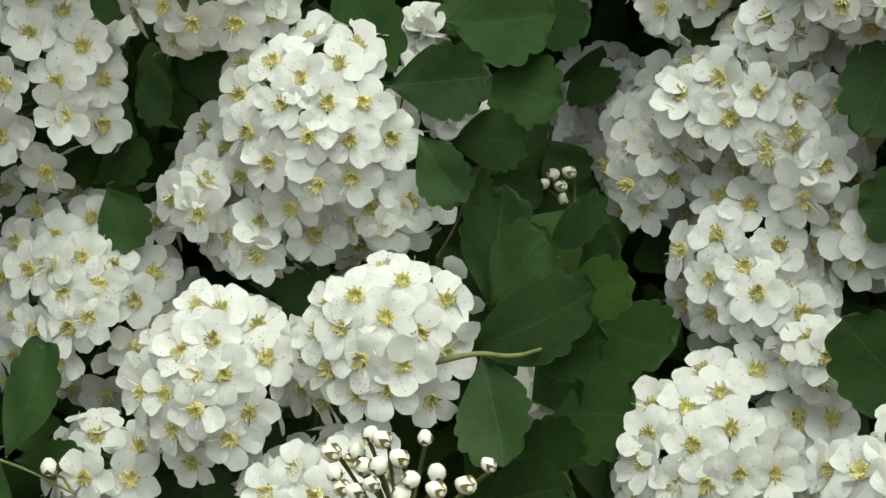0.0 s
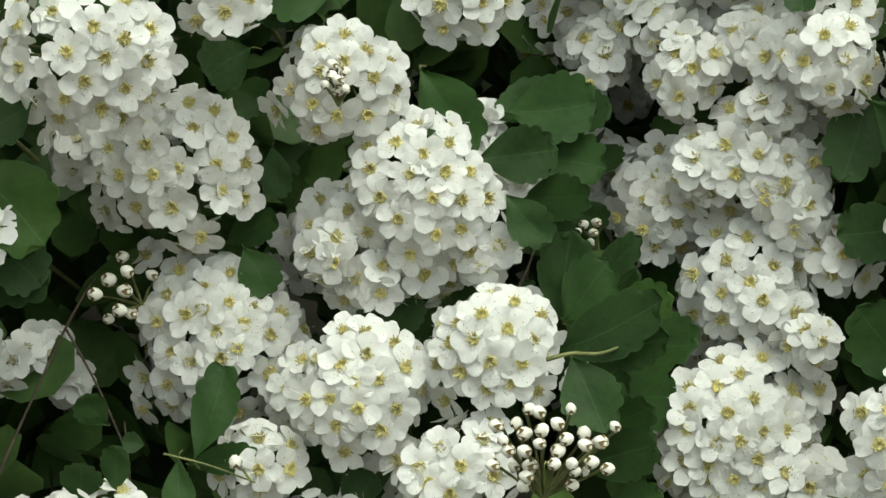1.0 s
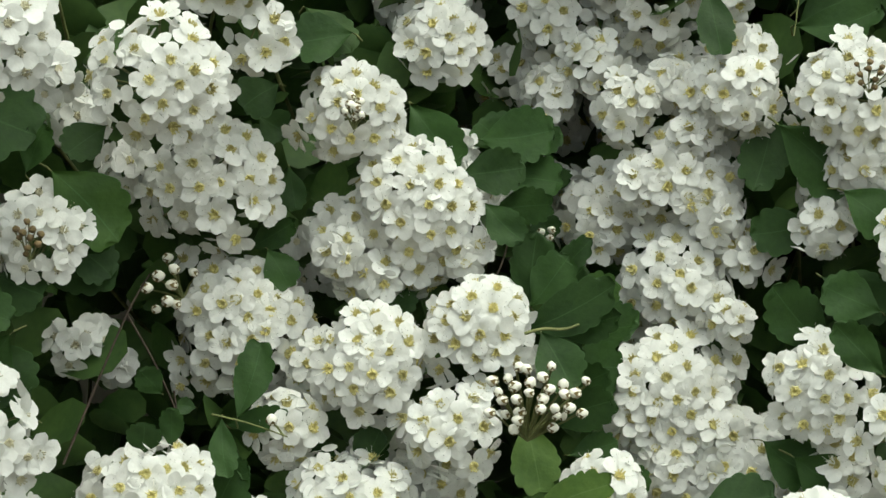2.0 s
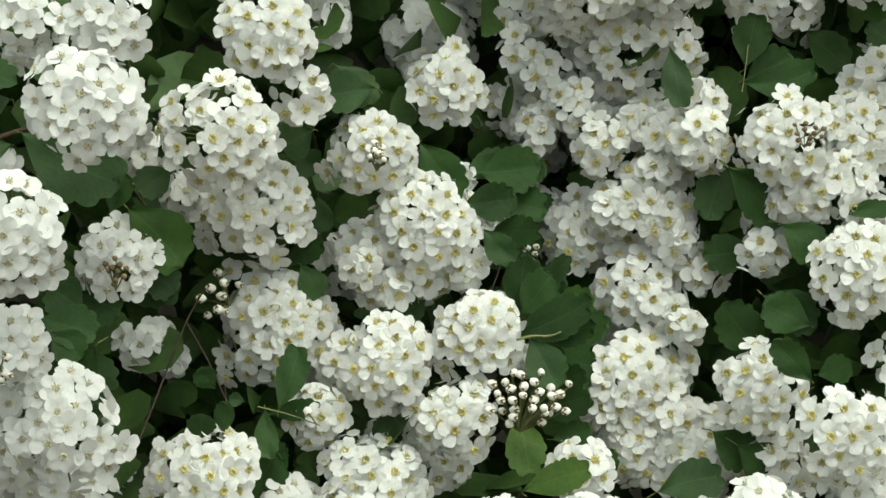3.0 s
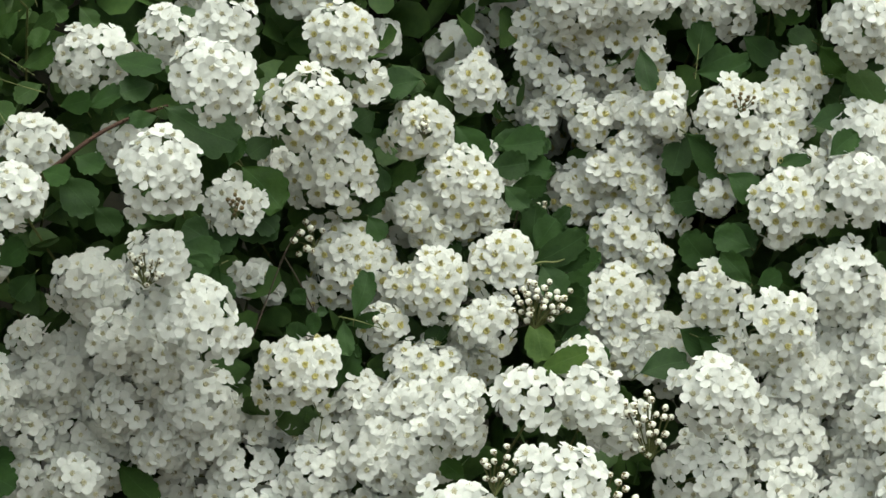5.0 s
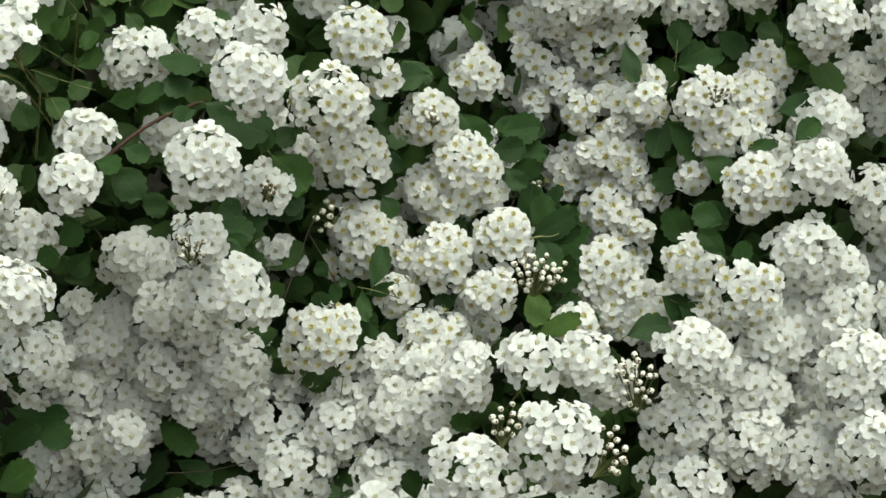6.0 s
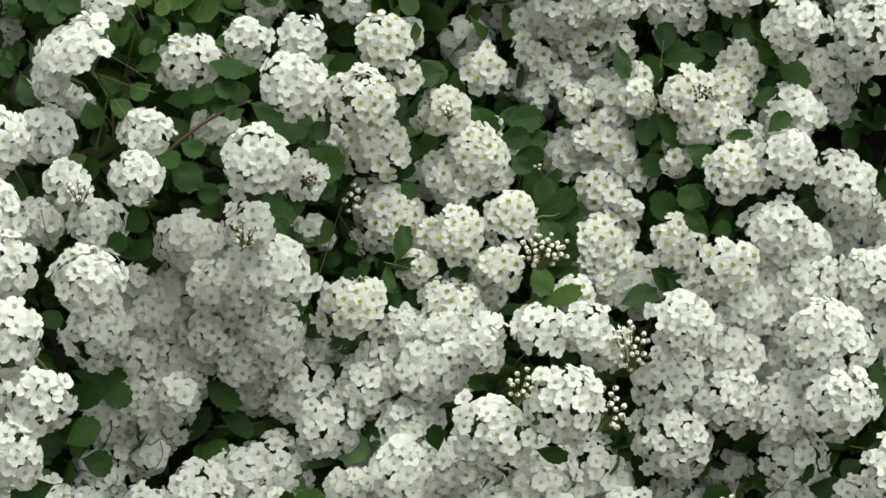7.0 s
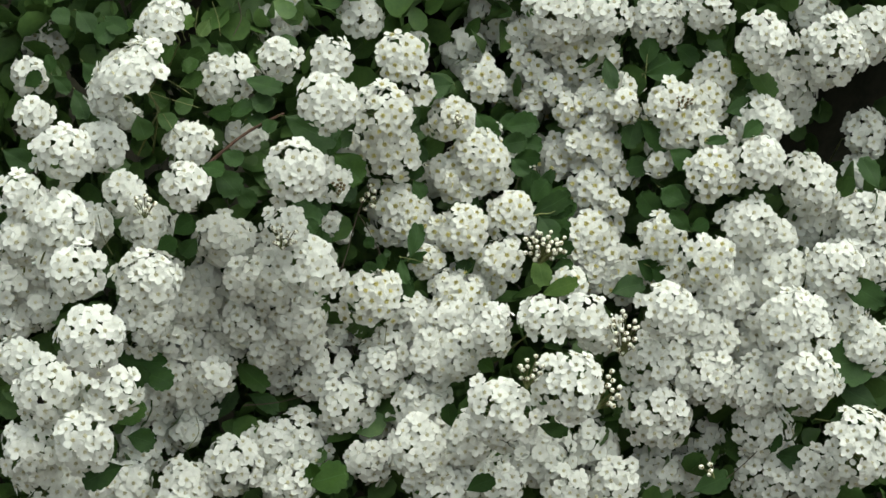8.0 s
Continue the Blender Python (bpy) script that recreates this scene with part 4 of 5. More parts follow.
bud_cluster(-0.1498, -0.0158, -0.1134, 0.0066, 0.0058, -0.1476, -0.0088, -0.1219, 12, 0.00093, "faded brownish bud cluster between white flowers", 1)
bud_cluster(-0.1139, 0.0576, -0.0356, 0.0031, 0.0039, -0.1119, 0.0619, -0.0412, 5, 0.00101, "few small white buds in the shade")
bud_cluster(-0.3422, -0.1130, -0.0337, 0.0067, 0.0056, -0.3421, -0.1059, -0.0413, 11, 0.00113, "cluster of tiny white buds among open flowers")
bud_cluster(-0.0259, -0.0128, -0.2011, 0.0057, 0.0032, -0.0200, -0.0065, -0.2071, 4, 0.00142, "few white flower buds on a thin stem")
bud_cluster(-0.1828, 0.0147, -0.0805, 0.0005, 0.0005, -0.1795, 0.0171, -0.0847, 1, 0.00131, "single round white flower bud on a stem")
bud_cluster(-0.0373, 0.0014, 0.0062, 0.0054, 0.0035, -0.0376, 0.0075, 0.0016, 11, 0.00070, "faded brownish bud remains in a flower cluster", 1)
bud_cluster(-0.0064, 0.0691, 0.0201, 0.0042, 0.0025, -0.0060, 0.0742, 0.0173, 7, 0.00075, "faded brownish bud remains beside white flowers", 1)
bud_cluster(-0.2354, -0.0304, -0.0349, 0.0031, 0.0046, -0.2356, -0.0261, -0.0406, 10, 0.00078, "faded grey-brown bud remains in a flower cluster", 1)

# ---- flower clusters ----
cluster(-0.1480, 0.0425, -0.0263, 0.0174, 1, cap=-0.1, az=0.45, ax=0.1, at=(-4.7, 11.0, 1.7, 8.6, 6.9, 10.9, 11.3, 4.9, 6.5, 4.7, -1.1, 4.4, -10.0, 5.1, -11.2, 9.6, -7.5, -0.9, 3.9, -0.7, 10.0, -1.2, 15.0, -1.1, -3.7, -5.7, 4.5, -8.7, 9.6, -7.7, -10.9, -8.8, -1.3, -13.3))
cluster(-0.1607, 0.0479, -0.0377, 0.0138, 1, az=-0.1, ax=-0.3, at=(-10.1, 9.4, -2.6, 7.8, -5.7, 2.9, -9.3, -1.0, -4.2, -5.5, 2.0, -7.9, 7.2, -5.9, -11.5, 3.7))
cluster(-0.1372, 0.0450, -0.0377, 0.0103, 1, az=-0.2, ax=0.3, at=(5.9, 0.5, -3.8, -3.8, 2.6, -4.3, -0.1, -0.9))
cluster(-0.1657, 0.0377, -0.0037, 0.0139, 1, at=(-1.8, 7.2, 3.3, 4.3, 7.6, 6.9, 12.2, 4.2, 9.6, 1.0, -1.6, 2.3, 13.5, -1.6, -3.6, -4.9, -3.1, -10.9, 1.6, -7.2, 7.9, -7.3, 12.2, -5.6, 2.8, 10.1))
cluster(-0.2005, 0.0433, -0.0225, 0.0185, 1, at=(-21.1, 5.7, -12.4, 4.3, -9.5, -1.2, -1.4, -0.9, 4.0, 0.6, -15.2, -10.0, -5.8, -8.0, 2.4, -8.1, 4.6, 14.8, 9.9, 12.8, 6.6, 9.3, 14.1, 7.1, 11.7, 1.4, 17.0, 1.4, 16.2, -6.3, 12.5, -4.3, -3.2, 5.6))
cluster(-0.2105, 0.0020, 0.0037, 0.0173, 1, az=0.3, at=(6.0, 3.3, 11.6, 0.8, 15.6, 2.9, 0.8, -1.9, 8.2, -2.9, 15.0, -3.7, 16.8, -4.3, 3.9, -7.6, 11.0, -8.8, 13.9, -10.1, -0.6, -11.4, 6.0, -13.2, 9.0, -15.3))
cluster(-0.1925, 0.0518, -0.0588, 0.0197, 1, az=0.25, at=(-15.8, 17.3, -7.5, 15.1, 4.3, 15.0, -0.5, 11.9, -9.2, 10.0, 5.0, 9.1, 10.0, 7.8, 15.6, 6.0, -4.2, 6.2, -0.4, 7.4, -11.5, 4.1, 2.7, 2.9, 8.4, 4.4, 13.6, 1.6, 17.5, -1.9, -7.6, -2.5, 7.2, -0.8, -2.9, -4.1, 3.6, -3.4, 13.0, -7.2, -16.3, -9.9, -9.0, -9.9, 13.6, -13.6, -16.5, -17.1, -9.2, -15.3, 5.9, -16.5, 0.4, -10.0, 17.6, -18.6))
cluster(-0.1588, 0.0307, -0.0672, 0.0154, 1, az=0.5, at=(1.3, 13.5, 8.0, 11.6, 2.4, 9.1, -2.6, 7.1, 5.3, 4.2, 0.3, 3.7, -5.0, 0.0, 10.7, 6.4, 1.2, -1.8, 9.2, -2.2, -3.7, -5.8, 5.9, -6.9, -2.3, -12.0, -3.5, 13.7, -10.4, -0.9, -8.2, -7.1))
cluster(-0.1313, 0.0305, -0.0576, 0.0144, 1, az=0.6, at=(4.6, 10.9, -2.1, 8.4, 3.5, 5.7, 8.8, 3.2, -3.6, 3.2, 0.2, -1.3, 6.6, -1.7, -6.4, -4.1, -0.7, -7.3, 4.2, -5.9, -10.2, -11.1, 9.5, -8.2, -9.0, 1.9, -7.4, 6.3, -11.7, -2.8))
cluster(-0.1377, 0.0244, -0.0847, 0.0138, 1, az=0.4, at=(5.2, 10.7, -3.2, 9.2, 1.5, 5.7, 8.3, 3.4, -7.5, 4.8, -5.5, 1.8, -0.8, -0.4, 6.9, 13.6))
cluster(-0.1410, 0.0455, -0.0994, 0.0103, 1)
cluster(-0.0989, 0.0685, -0.0304, 0.0127, 1, ax=-0.4, at=(-0.2, 12.8, -0.7, 7.5, 3.4, 7.5, -2.9, 2.2, 1.8, 2.2, -3.6, -4.9, -0.7, -8.5, 4.1, -3.1, 10.3, -3.2, -5.9, -10.5))
cluster(-0.0766, 0.0577, -0.0207, 0.0158, 1, at=(-8.8, 4.9, -1.9, 3.2, 4.5, 2.3, 10.2, 1.5, -7.0, -1.4, -1.1, -3.9, 4.0, -3.1, 9.6, -5.0, -13.6, 1.5, -12.4, -4.3, -0.2, -6.5, 4.9, -10.8, 11.7, -10.8, -16.9, 5.6))
cluster(-0.0793, 0.0584, -0.0460, 0.0151, 1, at=(-1.0, 11.3, -5.5, 6.2, 4.8, 5.4, -0.3, 1.8, 6.5, -1.4, -6.5, -1.0, 0.3, -5.7, -12.5, -6.7, -6.4, -7.1, 6.9, -8.5, -12.6, 2.5, 17.2, 7.0, 19.6, 1.8, 15.0, -11.1))
cluster(-0.0824, 0.0472, -0.0768, 0.0167, 1, az=0.3, at=(1.1, 14.3, -3.8, 12.2, -9.6, 10.9, 4.1, 9.7, -1.4, 7.0, -9.4, 7.1, 6.4, 3.2, 11.3, 2.9, 12.8, 11.1, 18.5, 10.9, 16.3, 5.9, -10.1, 2.7, -3.5, 0.5, 1.5, 1.3, -12.2, -2.7, -5.2, -4.3, 5.4, -3.0, 10.8, -3.2, 0.4, -7.6, -10.7, -10.6, -2.7, 16.9, 5.9, 17.6))
cluster(-0.0693, 0.0704, 0.0048, 0.0133, 1, at=(-3.7, 4.1, 4.0, 4.5, -4.1, -0.6, 2.0, -1.2, 8.1, -2.8, 12.6, -0.3, -5.2, -5.7, 2.0, -7.8, -12.5, -2.5, -12.0, -9.5, -3.3, -14.4, 5.3, -15.6))
cluster(-0.1048, 0.1071, 0.0004, 0.0149, 1, at=(-0.8, 3.6, 3.6, 4.0, 12.0, 3.3, -3.2, -1.4, 3.0, -4.8, 8.5, -1.8, 14.2, -3.8, 8.3, -9.0, -2.3, -10.3, 19.1, 1.3))
cluster(-0.1099, 0.0764, 0.0232, 0.0158, 1, at=(-5.0, 4.5, 0.2, 1.2, -10.3, 9.8, -4.1, -4.0, 6.9, 10.3, 2.0, -7.6, 3.9, 18.4, -11.3, 2.2))
cluster(-0.0850, 0.0687, 0.0291, 0.0142, 1, at=(-8.3, 12.6, -1.5, 12.0, 4.6, 13.6, -11.7, 5.7, -3.8, 6.0, 2.5, 3.8, -8.0, -0.7, 1.7, -8.4, -6.0, -6.2, -5.0, -13.7, 1.2, -14.8))
cluster(-0.0727, 0.0647, 0.0322, 0.0124, 1, at=(-0.4, 8.0, -2.3, 2.3, 5.8, -2.4, 10.3, -6.9, 8.0, -11.8))
cluster(-0.1424, 0.0634, 0.0157, 0.0134, 1, at=(4.1, 5.7, 9.0, 3.1, -1.8, 4.7, 2.9, 0.8, -3.5, -3.6, 5.8, -3.0, 10.5, -2.4, 5.3, -8.6, -3.4, -9.0, -7.9, -0.9, 0.3, 9.4))
cluster(-0.0384, 0.0342, 0.0016, 0.0163, 1, ax=-0.1, at=(-2.2, 10.0, -8.0, 5.1, -2.1, 3.9, -7.0, -1.8, -4.1, -3.8, 5.0, -4.3, -7.2, -9.5, 0.7, -9.6, 6.3, -12.4, -11.1, 0.3, 10.3, -6.7, 8.4, 10.0, 3.6, 11.0))
cluster(-0.0162, 0.0456, 0.0034, 0.0152, 1, at=(-3.9, 7.0, 1.1, 9.0, 4.0, 0.8, -2.9, -0.1, 3.0, -5.1, -9.0, -8.8, -0.0, -11.0, 6.0, -8.1, 10.9, -7.9, -7.9, 4.1, 6.0, 4.9))
cluster(-0.0059, 0.0565, 0.0188, 0.0137, 1, at=(-11.2, 1.9, -6.0, 5.7, 1.2, -1.8, 6.3, -4.9, 8.4, 1.4, -0.9, -8.9, 3.3, 5.5, -5.0, -1.7))
cluster(-0.0180, 0.0172, -0.0352, 0.0165, 1, at=(-3.7, 11.5, 2.0, 10.9, -9.0, 6.6, -0.8, 6.1, 5.5, 5.1, -4.0, -0.0, 4.0, -0.6, 11.1, -1.0, -13.3, -1.8, -6.5, -6.7, 1.6, -7.9, 8.1, -7.9, 14.3, -8.3))
cluster(0.0089, 0.0113, -0.0287, 0.0167, at=(-4.9, 9.1, 1.3, 11.0, -10.2, 4.7, -4.2, 1.3, 1.2, 5.2, 7.9, 4.6, -9.7, -2.7, -3.0, -6.0, 2.7, -1.8, 7.5, -2.2, 0.8, -12.7, 6.0, -8.3))
cluster(-0.0482, 0.0137, -0.0704, 0.0140, 1, at=(0.2, 10.0, -5.5, 6.4, 1.2, 4.0, -7.4, -0.4, 0.2, -2.2, 6.0, -1.9, -4.7, -9.2, 1.5, -9.8, -9.4, -7.5, 4.1, -7.2))
cluster(-0.0248, -0.0024, -0.0820, 0.0161, 1, at=(-11.7, 7.2, -2.6, 10.1, 6.1, 10.1, 4.3, 4.6, -6.8, 1.8, -0.3, 1.9, -4.0, -3.8, 8.0, -2.9, -8.8, -6.8, 2.4, -8.5, 12.6, 6.3))
cluster(0.0042, 0.0140, -0.0660, 0.0180, at=(-9.1, 7.1, -1.7, 9.9, 5.8, 10.8, -13.8, 4.2, -13.8, 0.4, -7.3, 0.5, 0.1, 0.6, -9.1, -6.7, 1.1, -7.9, 8.5, -5.1, -7.3, -14.8, 1.1, -14.7, 11.3, 4.2))
cluster(-0.0499, -0.0148, -0.1090, 0.0172, at=(-5.6, 8.3, 3.8, 7.5, -11.4, 1.6, 0.2, 3.9, -5.5, 0.0, 3.9, -0.8, 10.3, 4.6, 15.7, 0.5, -13.6, -7.4, -5.6, -6.7, 2.9, -6.5, 12.0, -5.9, -3.1, 14.6))
cluster(-0.0126, 0.0178, -0.1066, 0.0174, at=(-18.7, 7.4, -6.7, 6.4, 1.0, 10.3, 5.8, 3.7, -0.9, 1.8, -5.7, -1.2, 2.9, -5.0, -12.6, -0.6, -10.7, -8.5, 10.6, -2.3, 8.6, -8.2, 12.5, 1.5))
cluster(-0.2623, -0.0537, -0.0235, 0.0168, at=(-1.5, 8.9, 5.7, 8.0, 11.5, 8.1, -6.7, 3.3, 1.6, 1.9, 7.8, 0.4, -3.2, -2.4, 2.7, -6.1, 9.6, -5.5, 14.2, -3.2, 12.9, 2.4, -8.6, -9.7, -0.3, -11.7, 9.1, -11.7, 13.4, -9.7, -9.1, -16.3))
cluster(-0.2386, 0.0078, -0.0357, 0.0129, cap=0.0, at=(-4.1, 6.0, 1.4, 6.6, 5.1, 7.0, 7.7, 2.1, 11.3, 3.1, -8.3, 0.6, -4.3, -1.3, 9.2, -2.7, -2.3, -7.9, 5.8, -7.9, 9.1, 8.0, 0.3, 11.9))
cluster(-0.2436, -0.0410, 0.0116, 0.0164, at=(-5.6, 6.5, 1.2, 3.8, 6.0, 6.7, 11.7, 5.4, 14.5, 6.3, -12.6, 1.5, -3.7, -0.9, 8.4, 1.0, -8.5, -5.4, -2.5, -6.5, 4.2, -5.3, 10.6, -5.5, 14.8, -1.5, 2.9, -11.2, 11.2, -10.0))
cluster(-0.2391, -0.0211, 0.0348, 0.0122, at=(-7.3, 2.1, -1.3, 2.7, 4.5, 1.3, 8.7, -1.6, 2.6, -3.1, -2.7, -5.8, 2.9, -7.8, 8.7, -7.5, -7.0, -3.7))
cluster(-0.2645, 0.0042, 0.0317, 0.0120)
cluster(-0.1974, 0.0143, 0.0320, 0.0143, 1, at=(-4.2, 5.0, 3.1, 2.2, 7.7, 2.5, 11.0, 6.3, 11.9, 0.2, -9.7, 0.4, -3.7, -3.9, 2.5, -5.5, 8.8, -5.4, 13.6, -4.2, -7.6, -8.8, -2.1, -9.6, 5.0, -10.2, 3.5, 8.4))
cluster(-0.1861, 0.0189, 0.0137, 0.0096, 1, az=-0.9, ax=0.4, at=(4.0, 5.0, -4.8, -5.8, 6.6, -1.0, 1.9, -4.0, -3.6, 9.5))
cluster(-0.2135, 0.0157, -0.1013, 0.0170, 1, az=0.5, at=(1.8, 9.2, 6.7, 10.1, 3.7, 3.8, 10.0, 4.7, -1.2, -0.1, 7.5, -1.1, 12.1, -1.3, -6.7, -4.6, 3.1, -6.0, -7.3, -11.4, 8.9, -7.2, -1.5, -12.3, 10.9, 10.3, 13.9, 10.8, -12.8, 2.4, -4.6, 5.7, -15.5, -5.9, -15.4, -11.9, 14.7, 4.4))
cluster(-0.1672, 0.0279, -0.1013, 0.0133, 1, at=(4.2, 5.0, 6.2, 2.0, 11.5, 0.8, -3.7, 1.0, -0.6, -1.9, 6.2, -3.0, -7.4, -6.2))
cluster(-0.2660, -0.0277, -0.0570, 0.0129, az=0.5, at=(-8.4, 9.5, -4.1, 3.5, 2.7, 9.1, 7.2, 9.1, 3.3, 4.3, 9.7, 3.8, 1.6, -0.8, 7.4, -0.8, 11.2, -2.8))
cluster(-0.2516, -0.0181, -0.0806, 0.0187, ax=0.2, at=(-7.5, 16.3, 0.0, 13.6, -14.2, 8.2, -5.3, 11.4, 1.0, 7.2, 6.2, 9.0, -4.7, 4.0, 3.7, 2.5, 8.4, 3.4, -17.7, 2.6, -22.7, 7.7, -9.5, -1.3, -1.6, -2.1, -22.6, -1.7, 13.3, -1.4, 16.4, -5.4, 14.7, -11.5, 19.5, -5.0, 9.8, -6.0, 2.9, -5.9))
cluster(-0.1247, -0.0309, -0.1097, 0.0141, az=0.6, at=(-4.7, 8.0, 3.4, 9.8, 10.6, 6.9, -6.5, 0.7, 4.5, 1.8, 1.6, -4.8, 9.1, -9.0, -11.5, 4.0))
cluster(-0.1000, -0.0233, -0.1103, 0.0136, at=(0.4, 1.9, -5.8, 4.5, -2.0, -5.6, 4.6, -3.7, 9.1, -0.1, -8.8, -0.2, 6.3, 5.5))
cluster(-0.0994, 0.0144, -0.0975, 0.0099, 1, az=0.7)
cluster(-0.1141, -0.0511, -0.1434, 0.0185)
cluster(-0.1485, -0.0435, -0.1596, 0.0189)
cluster(-0.2941, 0.0013, 0.0222, 0.0150)
cluster(-0.3145, -0.0159, -0.0123, 0.0138, az=0.8)
cluster(-0.3189, -0.0420, -0.0319, 0.0128)
cluster(-0.3405, -0.0694, -0.0789, 0.0168, az=0.6)
cluster(-0.1486, -0.0180, -0.1108, 0.0089)
cluster(-0.1878, 0.0259, -0.1149, 0.0131)
cluster(-0.0965, 0.0690, 0.0404, 0.0138, 1)
cluster(-0.0907, 0.0803, 0.0051, 0.0128, 1)
cluster(-0.1153, 0.0848, 0.0389, 0.0124, 1)
cluster(-0.1197, 0.0902, 0.0067, 0.0112, 1)
cluster(-0.0972, 0.0783, 0.0183, 0.0117, 1)
cluster(-0.0643, 0.0398, 0.0017, 0.0102, 1)
cluster(-0.0821, 0.0418, -0.0931, 0.0118, 1)
cluster(-0.1701, 0.0399, -0.0695, 0.0107, 1)
cluster(-0.1534, 0.0451, -0.0961, 0.0124, 1)
cluster(-0.1797, 0.0291, -0.0833, 0.0099, 1)
cluster(-0.1507, -0.0184, -0.1189, 0.0118)
cluster(-0.1787, 0.0164, -0.1282, 0.0121)
cluster(-0.1990, 0.0287, -0.1281, 0.0108)
cluster(-0.2293, 0.0517, -0.1246, 0.0120)
cluster(-0.0881, -0.0114, -0.1223, 0.0116)
cluster(-0.0354, 0.0327, -0.0117, 0.0094, 1)
cluster(-0.0222, 0.0305, -0.0127, 0.0110, 1)
cluster(0.0041, 0.0220, -0.0922, 0.0126)
cluster(0.0182, 0.0133, -0.1014, 0.0124)
cluster(0.0138, 0.0155, -0.1204, 0.0125)
cluster(-0.0237, 0.0110, -0.1253, 0.0141)
cluster(-0.0414, 0.0188, -0.0944, 0.0109, 1)
cluster(0.0213, 0.0175, -0.0740, 0.0125)
cluster(-0.0077, 0.0357, -0.0205, 0.0106)
cluster(0.0185, 0.0254, -0.0078, 0.0126)
cluster(-0.2682, 0.0110, -0.0965, 0.0128)
cluster(-0.2841, 0.0246, -0.1142, 0.0139)
cluster(-0.2556, 0.0183, -0.1134, 0.0138)
cluster(-0.2705, 0.0297, -0.1292, 0.0135)
cluster(-0.2487, 0.0263, -0.1285, 0.0108)
cluster(-0.2853, 0.0054, -0.0880, 0.0119)
cluster(-0.0709, 0.0506, 0.0022, 0.0104, 1)
cluster(-0.0628, 0.0484, 0.0121, 0.0080, 1, az=0.2)
cluster(-0.0756, 0.0487, -0.0090, 0.0081, 1)
cluster(-0.0695, 0.0485, -0.0286, 0.0086, 1)
cluster(-0.0628, 0.0498, -0.0399, 0.0081, 1)
cluster(-0.0891, 0.0531, -0.0218, 0.0087, 1)
cluster(-0.0731, 0.0482, -0.0519, 0.0081, 1)
cluster(-0.0669, 0.0397, -0.0562, 0.0058, 1)
cluster(-0.0844, 0.0704, -0.0611, 0.0092, az=-0.2, deep=1)
cluster(-0.0730, 0.0458, -0.0742, 0.0097, 1)
cluster(-0.0696, 0.0363, -0.0860, 0.0079, 1)
cluster(-0.0889, 0.0411, -0.0830, 0.0086, 1, az=-0.2)
cluster(-0.0932, 0.0534, -0.0006, 0.0090, 1)
cluster(-0.1017, 0.0629, 0.0100, 0.0088, 1)
cluster(-0.1130, 0.0678, 0.0020, 0.0084, 1)
cluster(-0.0810, 0.0587, 0.0048, 0.0078, 1)
cluster(-0.1073, 0.0765, -0.0230, 0.0061, deep=1)
cluster(-0.1491, 0.0458, -0.0404, 0.0106, 1, az=-0.4)
cluster(-0.0052, 0.0159, -0.1039, 0.0126)
cluster(-0.0147, 0.0168, -0.0974, 0.0131, 1)
cluster(-0.0151, 0.0109, -0.1313, 0.0125)
cluster(0.0102, 0.0208, -0.1324, 0.0118)
cluster(0.0100, 0.0200, -0.0704, 0.0135)
cluster(-0.0348, 0.0335, -0.0163, 0.0092, 1)
cluster(-0.0441, 0.0370, -0.0321, 0.0080, 1)
cluster(-0.1666, 0.0359, -0.0397, 0.0063, 1, az=-0.4)
cluster(-0.1573, 0.0375, -0.0446, 0.0063, 1, az=-0.6)
cluster(-0.1140, 0.0810, -0.0208, 0.0063, deep=1)
cluster(-0.1159, 0.0757, -0.0292, 0.0047, deep=1)
cluster(-0.1362, 0.0540, -0.0118, 0.0025, 1)
cluster(-0.1279, 0.0475, -0.0240, 0.0031, 1)
cluster(-0.1134, 0.0532, -0.0691, 0.0041, deep=1)
cluster(-0.3621, -0.1142, -0.1278, 0.0152)
cluster(-0.3705, -0.1761, -0.0913, 0.0169)
cluster(-0.3750, -0.1201, -0.1508, 0.0157)
cluster(-0.3918, -0.1037, -0.1275, 0.0173)
cluster(-0.4015, -0.0979, -0.1606, 0.0163)
cluster(-0.3914, -0.0713, -0.1797, 0.0178)
cluster(-0.4073, -0.0747, -0.1179, 0.0134)
cluster(0.0277, -0.0235, -0.1493, 0.0185)
cluster(0.0587, -0.0235, -0.1891, 0.0214)
cluster(0.0271, -0.0085, -0.1242, 0.0221)
cluster(0.0732, 0.0235, -0.0880, 0.0201)
cluster(-0.3622, -0.0208, -0.0122, 0.0149)
cluster(-0.3505, -0.0509, -0.0346, 0.0119)
cluster(-0.3418, -0.0590, 0.0262, 0.0150, ax=-1.5, az=2.6, flat=0.25, cap=0.1)
cluster(0.0893, 0.0673, -0.0186, 0.0145)
cluster(0.0554, 0.0270, 0.0336, 0.0202)
cluster(0.0516, -0.0001, -0.0894, 0.0168)
cluster(-0.3447, 0.0477, -0.1955, 0.0151)
cluster(-0.3204, 0.0143, -0.2164, 0.0149)
cluster(-0.3543, 0.0228, -0.2131, 0.0150)
cluster(-0.3752, 0.0307, -0.2098, 0.0158)
cluster(-0.3211, 0.0350, -0.1487, 0.0147)
cluster(-0.3018, 0.0176, -0.1450, 0.0110)
cluster(0.0205, -0.0136, -0.1146, 0.0153)
cluster(-0.3938, 0.0649, 0.0392, 0.0135)
cluster(-0.3992, 0.0114, 0.0246, 0.0096)
cluster(-0.3970, -0.0400, 0.0055, 0.0102)
